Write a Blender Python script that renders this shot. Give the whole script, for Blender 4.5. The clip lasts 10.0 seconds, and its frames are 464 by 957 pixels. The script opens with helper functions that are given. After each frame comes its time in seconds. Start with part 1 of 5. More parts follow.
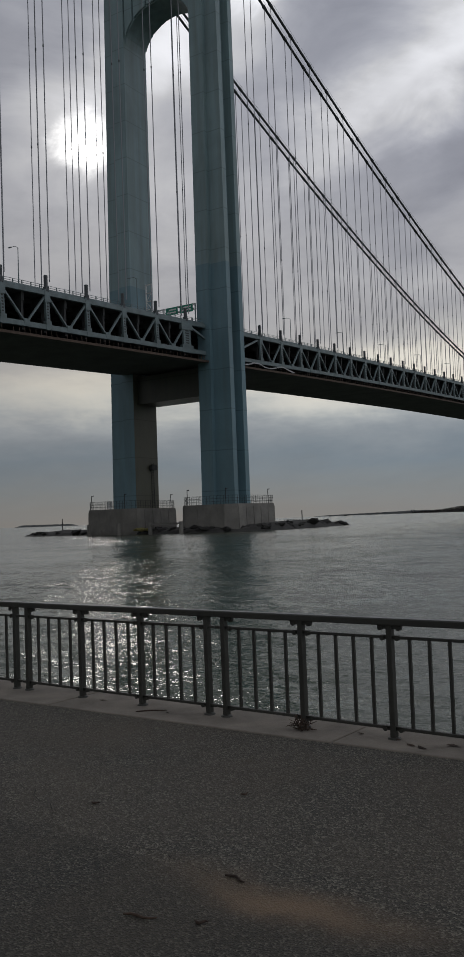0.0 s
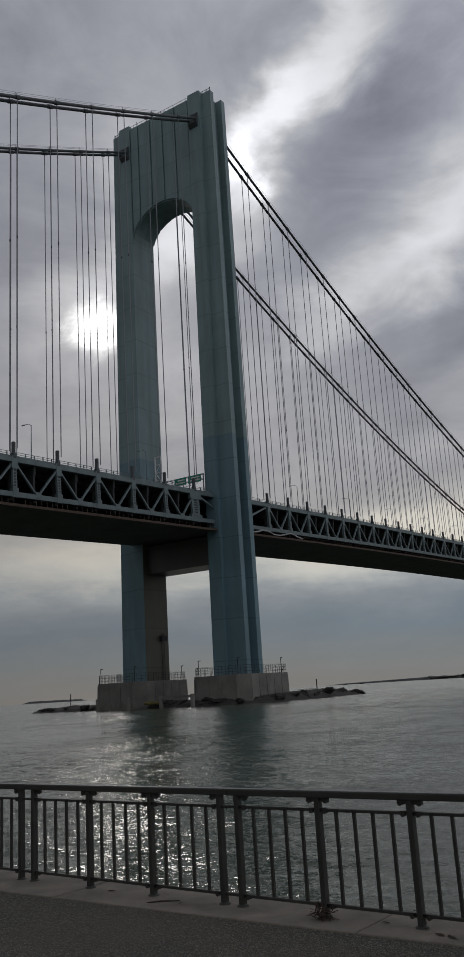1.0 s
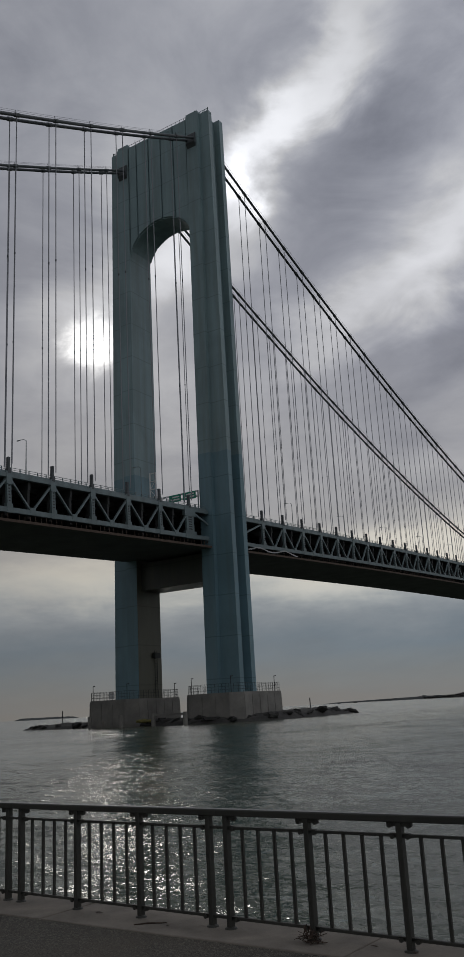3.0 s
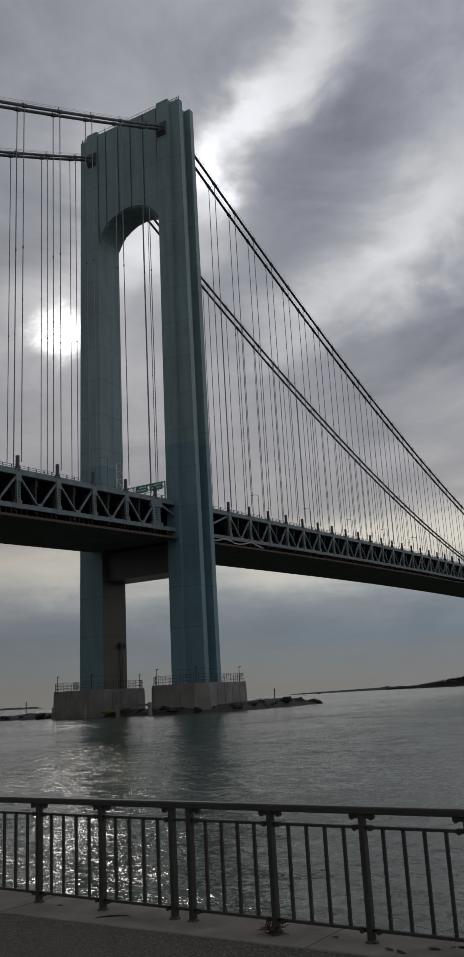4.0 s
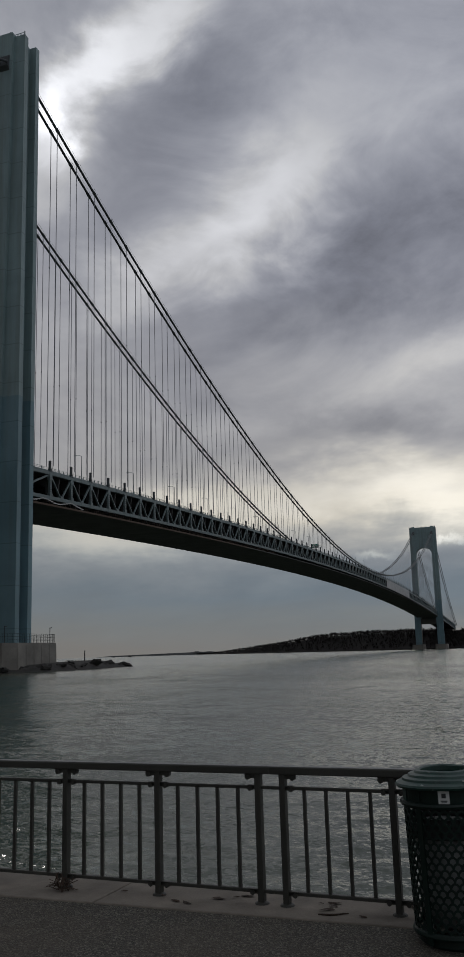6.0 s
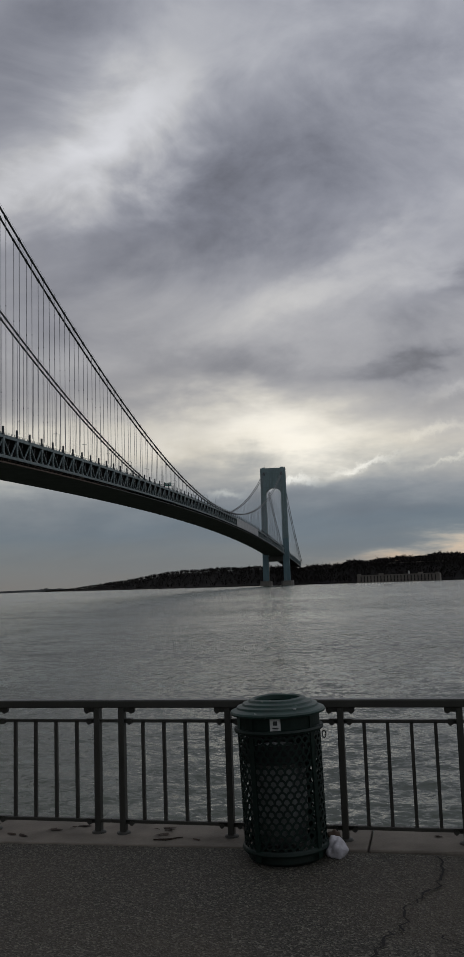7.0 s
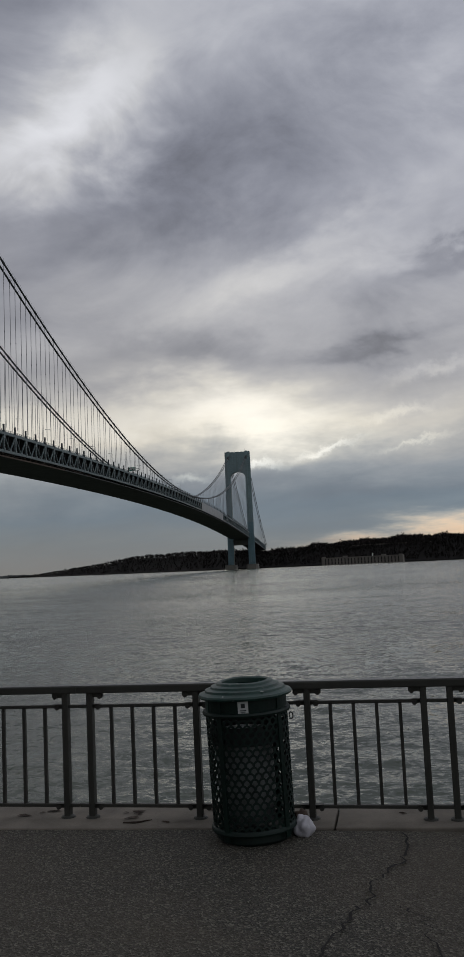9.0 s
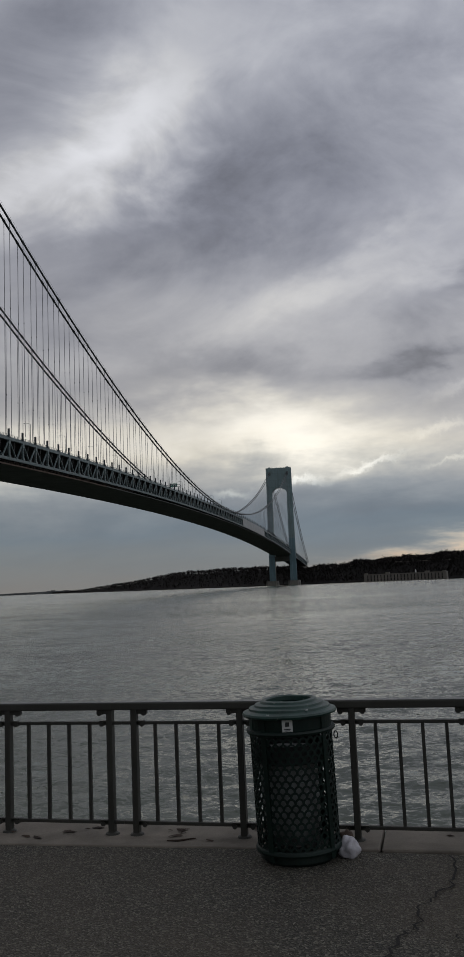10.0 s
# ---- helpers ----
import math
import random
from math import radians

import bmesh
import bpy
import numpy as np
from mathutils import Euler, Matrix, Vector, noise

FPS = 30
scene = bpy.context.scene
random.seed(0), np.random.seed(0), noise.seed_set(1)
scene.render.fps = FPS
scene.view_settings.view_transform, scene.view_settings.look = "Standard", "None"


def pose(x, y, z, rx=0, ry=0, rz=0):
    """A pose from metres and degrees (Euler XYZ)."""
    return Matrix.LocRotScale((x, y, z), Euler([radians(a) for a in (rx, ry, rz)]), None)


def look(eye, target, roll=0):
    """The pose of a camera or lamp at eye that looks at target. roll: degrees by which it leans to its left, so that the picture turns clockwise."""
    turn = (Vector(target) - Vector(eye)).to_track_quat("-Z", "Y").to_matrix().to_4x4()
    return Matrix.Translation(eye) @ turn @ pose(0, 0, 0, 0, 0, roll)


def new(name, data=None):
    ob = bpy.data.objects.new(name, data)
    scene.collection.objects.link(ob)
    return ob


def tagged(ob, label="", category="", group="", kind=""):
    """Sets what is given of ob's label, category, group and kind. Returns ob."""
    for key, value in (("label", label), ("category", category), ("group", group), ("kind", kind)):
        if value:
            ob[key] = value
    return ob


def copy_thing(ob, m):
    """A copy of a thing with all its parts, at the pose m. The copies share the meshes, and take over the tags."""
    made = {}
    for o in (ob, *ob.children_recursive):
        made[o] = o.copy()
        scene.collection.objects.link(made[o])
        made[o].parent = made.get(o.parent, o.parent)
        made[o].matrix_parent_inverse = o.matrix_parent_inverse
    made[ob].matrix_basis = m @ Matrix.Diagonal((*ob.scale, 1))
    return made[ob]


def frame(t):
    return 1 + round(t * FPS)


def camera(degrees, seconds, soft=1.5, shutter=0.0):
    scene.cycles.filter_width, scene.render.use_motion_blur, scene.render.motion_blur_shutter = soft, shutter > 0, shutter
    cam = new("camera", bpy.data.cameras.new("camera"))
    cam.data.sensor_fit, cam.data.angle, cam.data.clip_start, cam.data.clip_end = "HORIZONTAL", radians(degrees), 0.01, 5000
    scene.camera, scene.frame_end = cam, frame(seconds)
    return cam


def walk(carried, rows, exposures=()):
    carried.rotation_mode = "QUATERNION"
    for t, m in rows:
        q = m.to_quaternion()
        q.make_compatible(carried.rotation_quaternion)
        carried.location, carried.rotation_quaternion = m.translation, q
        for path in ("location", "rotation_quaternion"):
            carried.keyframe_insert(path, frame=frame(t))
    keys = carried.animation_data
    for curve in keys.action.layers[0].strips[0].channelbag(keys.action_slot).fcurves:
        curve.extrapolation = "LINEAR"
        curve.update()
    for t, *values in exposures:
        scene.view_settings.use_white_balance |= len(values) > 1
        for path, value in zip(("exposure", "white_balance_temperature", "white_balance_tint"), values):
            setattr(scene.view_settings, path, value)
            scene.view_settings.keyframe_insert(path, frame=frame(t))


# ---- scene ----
cam = camera(30.1, 10.0)
PATH = [
    (0, (2.044, 0.831, 1.702), (0.85, 2.433, 1.796), -2.1),
    (0.5, (2.111, 0.765, 1.706), (0.929, 2.337, 2.066), -2.8),
    (1, (2.116, 0.759, 1.705), (0.953, 2.314, 2.182), -3.5),
    (1.5, (2.125, 0.779, 1.71), (0.959, 2.335, 2.178), -3.5),
    (2, (2.138, 0.771, 1.71), (0.98, 2.319, 2.224), -3.3),
    (3.5, (2.139, 0.78, 1.718), (1.006, 2.349, 2.225), -2.9),
    (4, (2.128, 0.794, 1.728), (1.04, 2.398, 2.219), -3.1),
    (4.5, (2.121, 0.801, 1.714), (1.093, 2.448, 2.196), -2.6),
    (5, (2.121, 0.805, 1.714), (1.12, 2.47, 2.187), -1.7),
    (5.5, (2.132, 0.811, 1.704), (1.184, 2.514, 2.155), -1.7),
    (6, (2.138, 0.849, 1.697), (1.393, 2.662, 2.093), -1.7),
    (6.2, (2.155, 0.855, 1.697), (1.481, 2.705, 2.053), -1.7),
    (7.3, (2.189, 0.894, 1.688), (1.811, 2.845, 1.91), -2.1),
    (7.5, (2.189, 0.889, 1.69), (1.831, 2.846, 1.901), -2.3),
    (8, (2.19, 0.878, 1.69), (1.837, 2.836, 1.896), -2.6),
    (8.5, (2.185, 0.862, 1.692), (1.834, 2.82, 1.898), -2.7),
    (9, (2.184, 0.858, 1.695), (1.827, 2.815, 1.9), -2.6),
    (9.5, (2.185, 0.852, 1.703), (1.809, 2.806, 1.909), -2.5),
    (10, (2.171, 0.847, 1.703), (1.723, 2.781, 1.949), -2.4),
]


# ---- camera path ----
walk(cam, [(t, look(eye, aim, roll)) for t, eye, aim, roll in PATH],
     [(0.0, 0.17), (1.0, 0.0), (3.5, -0.04), (5.0, -0.08), (6.0, -0.10), (7.5, -0.06), (8.2, 0.03), (10.0, 0.04)])

# ---- world: broken overcast, low afternoon sun behind thin cloud ----
SUN_DIR = Vector((-0.652, 0.643, 0.402)).normalized()
world = bpy.data.worlds.new("overcast")
scene.world = world
world.use_nodes = True


class Nodes:
    """Short hand for building node trees."""

    def __init__(self, tree):
        self.t = tree
        tree.nodes.clear()

    def add(self, kind, **kw):
        n = self.t.nodes.new(kind)
        for k, val in kw.items():
            if k == "op":
                n.operation = val
            elif k == "dims":
                n.noise_dimensions = val
        return n

    def put(self, sock, val):
        if isinstance(val, bpy.types.NodeSocket):
            self.t.links.new(val, sock)
        else:
            sock.default_value = val

    def m(self, op, a, b=0.0, c=None):
        n = self.add("ShaderNodeMath", op=op)
        self.put(n.inputs[0], a)
        self.put(n.inputs[1], b)
        if c is not None:
            self.put(n.inputs[2], c)
        return n.outputs[0]

    def noise(self, vec, scale, detail=4.0, rough=0.55, distort=0.0):
        n = self.add("ShaderNodeTexNoise")
        if vec is not None:
            self.put(n.inputs["Vector"], vec)
        n.inputs["Scale"].default_value = scale
        n.inputs["Detail"].default_value = detail
        n.inputs["Roughness"].default_value = rough
        n.inputs["Distortion"].default_value = distort
        return n.outputs["Fac"]

    def ramp(self, fac, stops):
        n = self.add("ShaderNodeValToRGB")
        el = n.color_ramp.elements
        while len(el) < len(stops):
            el.new(0.5)
        for e, (p, c) in zip(el, stops):
            e.position = p
            e.color = (*c, 1) if len(c) == 3 else c
        self.put(n.inputs[0], fac)
        return n.outputs[0]

    def mix(self, fac, a, b, mode="MIX"):
        n = self.add("ShaderNodeMix")
        n.data_type, n.blend_type = "RGBA", mode
        self.put(n.inputs[0], fac)
        self.put(n.inputs[6], a if isinstance(a, bpy.types.NodeSocket) else (*a, 1))
        self.put(n.inputs[7], b if isinstance(b, bpy.types.NodeSocket) else (*b, 1))
        return n.outputs[2]

    def mapping(self, vec, scale=(1, 1, 1), rot=(0, 0, 0)):
        n = self.add("ShaderNodeMapping")
        self.put(n.inputs["Vector"], vec)
        n.inputs["Scale"].default_value = scale
        n.inputs["Rotation"].default_value = rot
        return n.outputs[0]


def sky():
    k = Nodes(world.node_tree)
    co = k.add("ShaderNodeTexCoord").outputs["Generated"]
    sep = k.add("ShaderNodeSeparateXYZ")
    k.put(sep.inputs[0], co)
    x, y, z = sep.outputs
    el0 = k.m("MULTIPLY", k.m("ARCSINE", z), 57.2958)
    az0 = k.m("MULTIPLY", k.m("ARCTAN2", x, y), 57.2958)
    # clouds lie on a sheet overhead, so they flatten towards the horizon
    zz = k.m("ADD", k.m("MAXIMUM", z, 0.0), 0.16)
    comb = k.add("ShaderNodeCombineXYZ")
    k.put(comb.inputs[0], k.m("DIVIDE", x, zz))
    k.put(comb.inputs[1], k.m("DIVIDE", y, zz))
    sheet = k.mapping(comb.outputs[0], (1.0, 1.0, 1.0), (0, 0, radians(24)))
    warp1 = k.noise(sheet, 1.1, 5, 0.6)
    warp2 = k.noise(k.mapping(sheet, (1, 1, 1), (0.4, 0.7, 1.1)), 1.3, 5, 0.6)
    big = k.noise(k.mapping(sheet, (0.85, 1.25, 1)), 1.7, 7, 0.56, 0.25)
    fine = k.noise(k.mapping(sheet, (0.8, 1.35, 1)), 5.0, 6, 0.60, 0.3)
    puff = k.noise(k.mapping(co, (1, 1, 1.5)), 9.0, 8, 0.58, 0.5)
    lump = k.noise(k.mapping(co, (1, 1, 1.9), (0, 0, 0.6)), 4.2, 9, 0.60, 0.7)
    az = k.m("ADD", az0, k.m("MULTIPLY", k.m("SUBTRACT", warp1, 0.5), 20.0))
    el = k.m("ADD", el0, k.m("MULTIPLY", k.m("SUBTRACT", warp2, 0.5), k.m("ADD", 2.0, k.m("MULTIPLY", el0, 0.42))))
    # ragged edges on every opening
    az = k.m("ADD", az, k.m("MULTIPLY", k.m("SUBTRACT", lump, 0.5), 9.0))
    el = k.m("ADD", el, k.m("MULTIPLY", k.m("SUBTRACT", puff, 0.5), k.m("MINIMUM", k.m("MULTIPLY", k.m("MAXIMUM", el0, 0.0), 0.25), 6.0)))
    # height gradient of the cloud sheet
    base = k.ramp(k.m("DIVIDE", el, 60.0), [
        (0.0, (0.215, 0.215, 0.205)), (0.03, (0.20, 0.22, 0.225)), (0.065, (0.175, 0.215, 0.245)),
        (0.11, (0.27, 0.29, 0.305)), (0.15, (0.46, 0.44, 0.40)), (0.22, (0.41, 0.405, 0.405)),
        (0.40, (0.36, 0.367, 0.40)), (0.60, (0.39, 0.40, 0.435)), (1.0, (0.44, 0.45, 0.48))])
    tone = None
    # openings and thick banks: azimuth, height, length, breadth, tilt, strength
    for a, e, l, s, tilt, amp in (
            (-45.2, 24.2, 3.6, 3.6, 0, 0.16), (-50.0, 24.0, 9.0, 9.0, 0, -0.05), (-42.0, 7.8, 14.0, 1.6, 0, 0.20), (-30.5, 37.0, 9.5, 1.9, 34, 0.64), (-24.0, 26.8, 11.0, 2.2, 26, 0.27), (-36, 31, 7, 3.0, 40, 0.25),
            (-22.0, 35.0, 7.5, 3.3, 28, -0.09), (-20.5, 23.0, 8.0, 2.8, 15, -0.10), (-50.0, 38.5, 9.0, 6.0, 0, -0.05),
            (-21.0, 31.0, 4.5, 4.2, 50, 0.10), (-6.0, 27.5, 12.0, 4.4, 10, -0.13), (-15.0, 23.0, 6.0, 2.4, 10, -0.07), (-5.0, 20.2, 9.5, 1.5, 20, 0.14),
            (-21.0, 30.0, 7.0, 1.9, 38, 0.08), (-17.5, 30.5, 8.0, 1.8, 40, 0.06), (4.5, 20.2, 3.2, 0.8, 10, -0.15), (-33.2, 34.3, 1.3, 0.9, 50, 0.5), (0.0, 14.3, 4.0, 0.6, 12, -0.10),
            (-13.5, 13.5, 8.0, 1.6, 4, -0.11),  (-9.5, 9.6, 10.0, 1.9, -3, 0.42), (-8.0, 9.0, 5.0, 1.2, 0, 0.08), (-40.8, 29.0, 3.2, 6.0, 0, 0.34),
            (-25.0, 9.6, 6.0, 1.3, 6, 0.22), (-28.0, 7.4, 9.0, 1.3, 0, 0.13), (2.5, 2.6, 6.0, 0.6, 8, 0.20), (-2.0, 4.9, 7.0, 0.9, 0, -0.06)):
        ca, sa = math.cos(radians(tilt)), math.sin(radians(tilt))
        da, de = k.m("SUBTRACT", az, a), k.m("SUBTRACT", el, e)
        p = k.m("DIVIDE", k.m("ADD", k.m("MULTIPLY", da, ca), k.m("MULTIPLY", de, sa)), l)
        q = k.m("DIVIDE", k.m("SUBTRACT", k.m("MULTIPLY", de, ca), k.m("MULTIPLY", da, sa)), s)
        d2 = k.m("ADD", k.m("MULTIPLY", p, p), k.m("MULTIPLY", q, q))
        g = k.m("MULTIPLY", k.m("EXPONENT", k.m("MULTIPLY", d2, -1.0)), amp)
        tone = g if tone is None else k.m("ADD", tone, g)
    # thin wisps of ice cloud catching the light, low in the west
    az1 = k.m("ADD", az0, k.m("MULTIPLY", k.m("SUBTRACT", puff, 0.5), 3.0))
    el1 = k.m("ADD", el0, k.m("MULTIPLY", k.m("SUBTRACT", k.noise(co, 34.0, 5, 0.65), 0.5), 2.2))
    for a, e, l, s, tilt, amp in ((-3.7, 7.5, 1.9, 0.24, 14, 0.30), (-8.2, 6.7, 1.3, 0.24, 4, 0.34), (1.9, 7.5, 2.2, 0.18, 11, 0.16), (-13.2, 5.9, 1.3, 0.28, 0, 0.26), (1.0, 9.6, 2.4, 0.3, 8, 0.12), (3.4, 12.2, 3.0, 0.35, 10, 0.10)):
        ca, sa = math.cos(radians(tilt)), math.sin(radians(tilt))
        da, de = k.m("SUBTRACT", az1, a), k.m("SUBTRACT", el1, e)
        p = k.m("DIVIDE", k.m("ADD", k.m("MULTIPLY", da, ca), k.m("MULTIPLY", de, sa)), l)
        q = k.m("DIVIDE", k.m("SUBTRACT", k.m("MULTIPLY", de, ca), k.m("MULTIPLY", da, sa)), s)
        d2 = k.m("ADD", k.m("MULTIPLY", p, p), k.m("MULTIPLY", q, q))
        tone = k.m("ADD", tone, k.m("MULTIPLY", k.m("EXPONENT", k.m("MULTIPLY", d2, -1.0)), amp))
    grain = k.m("ADD", k.m("MULTIPLY", k.m("SUBTRACT", big, 0.5), 0.85), k.m("ADD", k.m("MULTIPLY", k.m("SUBTRACT", lump, 0.5), 0.95), k.m("MULTIPLY", k.m("SUBTRACT", puff, 0.5), 0.42)))
    # no cloud detail survives in the haze just above the sea
    grain = k.m("MULTIPLY", grain, k.m("MINIMUM", k.m("MULTIPLY", k.m("ADD", el0, 1.5), 0.055), 1.0))
    gain = k.m("MAXIMUM", k.m("ADD", k.m("ADD", 1.0, grain), k.m("MULTIPLY", tone, 2.6)), 0.45)
    # thick cloud is bluish, thin cloud neutral
    base = k.mix(k.ramp(k.m("MULTIPLY", gain, 0.5), [(0.3, (0, 0, 0)), (0.75, (1, 1, 1))]), k.mix(1.0, base, (0.96, 0.985, 1.085), "MULTIPLY"), k.mix(1.0, base, (1.01, 1.0, 0.965), "MULTIPLY"))
    # unseen sky is brightened north-east and dimmed behind the viewer, setting tower faces apart
    side = k.m("COSINE", k.m("SUBTRACT", k.m("ARCTAN2", x, y), radians(62)))
    gain = k.m("MULTIPLY", gain, k.m("ADD", 1.0, k.m("MULTIPLY", k.m("SUBTRACT", side, 0.35), 0.34)))
    scaled = k.add("ShaderNodeVectorMath", op="SCALE")
    k.put(scaled.inputs[0], base)
    k.put(scaled.inputs["Scale"], gain)
    # the sun itself, a bright hole burnt through thin cloud
    dot = k.add("ShaderNodeVectorMath", op="DOT_PRODUCT")
    k.put(dot.inputs[0], co)
    dot.inputs[1].default_value = SUN_DIR
    off = k.m("MULTIPLY", k.m("ARCCOSINE", k.m("MINIMUM", dot.outputs["Value"], 0.99999)), 57.2958)
    off = k.m("ADD", off, k.m("MULTIPLY", k.m("SUBTRACT", fine, 0.5), 5.0))
    disc = k.m("MULTIPLY", k.m("EXPONENT", k.m("MULTIPLY", k.m("POWER", k.m("MAXIMUM", k.m("DIVIDE", off, 1.6), 0.0), 3.0), -1.0)), 1.3)
    disc = k.m("ADD", disc, k.m("MULTIPLY", k.m("EXPONENT", k.m("MULTIPLY", k.m("POWER", k.m("MAXIMUM", k.m("DIVIDE", off, 0.9), 0.0), 3.0), -1.0)), 2.5))
    glow = k.m("MULTIPLY", k.m("EXPONENT", k.m("MULTIPLY", k.m("MAXIMUM", off, 0.0), -0.30)), 0.12)
    lit = k.add("ShaderNodeVectorMath", op="SCALE")
    lit.inputs[0].default_value = (1.0, 0.985, 0.95)
    k.put(lit.inputs["Scale"], k.m("ADD", disc, glow))
    total = k.add("ShaderNodeVectorMath", op="ADD")
    k.put(total.inputs[0], scaled.outputs[0])
    k.put(total.inputs[1], lit.outputs[0])
    # sunset-coloured low cloud in the west
    p, q = k.m("DIVIDE", k.m("SUBTRACT", az, 5.0), 7.0), k.m("DIVIDE", k.m("SUBTRACT", k.m("SUBTRACT", el, 2.3), k.m("MULTIPLY", k.m("SUBTRACT", az, 5.0), 0.12)), 0.75)
    ember = k.m("EXPONENT", k.m("MULTIPLY", k.m("ADD", k.m("MULTIPLY", p, p), k.m("MULTIPLY", q, q)), -1.0))
    warm = k.add("ShaderNodeVectorMath", op="SCALE")
    warm.inputs[0].default_value = (0.55, 0.32, 0.13)
    k.put(warm.inputs["Scale"], ember)
    total2 = k.add("ShaderNodeVectorMath", op="ADD")
    k.put(total2.inputs[0], total.outputs[0])
    k.put(total2.inputs[1], warm.outputs[0])
    bg = k.add("ShaderNodeBackground")
    k.put(bg.inputs[0], total2.outputs[0])
    bg.inputs[1].default_value = 1.0
    clear = k.add("ShaderNodeTexSky")
    clear.sky_type = "NISHITA"
    clear.sun_disc = False
    clear.sun_elevation = math.asin(SUN_DIR.z)
    clear.sun_rotation = math.atan2(SUN_DIR.x, SUN_DIR.y)
    bg2 = k.add("ShaderNodeBackground")
    k.put(bg2.inputs[0], clear.outputs[0])
    bg2.inputs[1].default_value = 0.05
    mixer = k.add("ShaderNodeMixShader")
    mixer.inputs[0].default_value = 0.98
    k.put(mixer.inputs[1], bg2.outputs[0])
    k.put(mixer.inputs[2], bg.outputs[0])
    out = k.add("ShaderNodeOutputWorld")
    k.put(out.inputs[0], mixer.outputs[0])


sky()
sun_data = bpy.data.lights.new("sun", "SUN")
sun_data.energy, sun_data.angle, sun_data.color = 0.09, radians(5), (1.0, 0.95, 0.88)
sun = new("sun", sun_data)
sun.matrix_world = look((SUN_DIR * 900), (0, 0, 0))

# ---- materials ----


def material(name, build, metal=0.0):
    mat = bpy.data.materials.new(name)
    mat.use_nodes = True
    k = Nodes(mat.node_tree)
    bsdf = k.add("ShaderNodeBsdfPrincipled")
    out = k.add("ShaderNodeOutputMaterial")
    k.put(out.inputs[0], bsdf.outputs[0])
    bsdf.inputs["Metallic"].default_value = metal
    build(k, bsdf)
    return mat


def bump(k, bsdf, height, strength, dist):
    n = k.add("ShaderNodeBump")
    n.inputs["Strength"].default_value = strength
    n.inputs["Distance"].default_value = dist
    k.put(n.inputs["Height"], height)
    k.put(bsdf.inputs["Normal"], n.outputs[0])


def plain(name, col, rough=0.6, var=0.25, scale=3.0, fine=40.0, relief=0.15, depth=0.01, metal=0.0, spread=0.0, spec=0.5, rust=None):
    """A paint, stone or metal with stains at a large and grain at a small scale."""
    def build(k, b):
        co = k.add("ShaderNodeTexCoord").outputs["Object"]
        big, small = k.noise(co, scale, 5, 0.6, 0.3), k.noise(co, fine, 3, 0.6)
        dark = tuple(c * (1 - var) for c in col)
        light = tuple(min(1, c * (1 + var)) for c in col)
        c = k.mix(k.ramp(big, [(0.3, (0, 0, 0)), (0.7, (1, 1, 1))]), dark, light)
        c = k.mix(k.m("MULTIPLY", small, 0.5), c, tuple(x * 0.62 for x in col))
        if rust:
            spot = k.ramp(k.noise(co, scale * 2.7, 6, 0.7, 0.5), [(0.62, (0, 0, 0)), (0.74, (1, 1, 1))])
            c = k.mix(spot, c, rust)
        if spread:
            r = k.add("ShaderNodeObjectInfo").outputs["Random"]
            hsv = k.add("ShaderNodeHueSaturation")
            k.put(hsv.inputs["Value"], k.m("ADD", 1 - spread, k.m("MULTIPLY", r, 2 * spread)))
            k.put(hsv.inputs["Color"], c)
            c = hsv.outputs[0]
        k.put(b.inputs["Base Color"], c)
        k.put(b.inputs["Roughness"], k.m("ADD", rough - 0.1, k.m("MULTIPLY", small, 0.2)))
        b.inputs["Specular IOR Level"].default_value = spec
        bump(k, b, small, relief, depth)
    return material(name, build, metal)


def tower_paint(name, col, streak):
    """Weathered steel paint: horizontal plate seams, downward runs and patchy fading."""
    def build(k, b):
        co = k.add("ShaderNodeTexCoord").outputs["Object"]
        runs = k.noise(k.mapping(co, (0.55, 0.55, 0.02)), 1.0, 5, 0.6)
        patch = k.noise(k.mapping(co, (1, 1, 0.5)), 0.09, 5, 0.6, 0.5)
        sep = k.add("ShaderNodeSeparateXYZ")
        k.put(sep.inputs[0], co)
        seam = k.m("PINGPONG", k.m("ADD", sep.outputs[2], 2.0), 6.2)
        seam = k.ramp(k.m("DIVIDE", seam, 6.2), [(0.0, (1, 1, 1)), (0.035, (0, 0, 0))])
        c = k.mix(k.ramp(patch, [(0.3, (0, 0, 0)), (0.7, (1, 1, 1))]), tuple(x * 0.82 for x in col), tuple(x * 1.16 for x in col))
        c = k.mix(k.m("MULTIPLY", k.ramp(runs, [(0.42, (0, 0, 0)), (0.72, (1, 1, 1))]), streak), c, (0.10, 0.10, 0.075))
        c = k.mix(k.m("MULTIPLY", seam, 0.6), c, tuple(x * 0.42 for x in col))
        k.put(b.inputs["Base Color"], c)
        b.inputs["Roughness"].default_value = 0.48
        b.inputs["Specular IOR Level"].default_value = 0.4
        bump(k, b, k.m("ADD", patch, k.m("MULTIPLY", seam, 0.5)), 0.25, 0.08)
    return material(name, build)


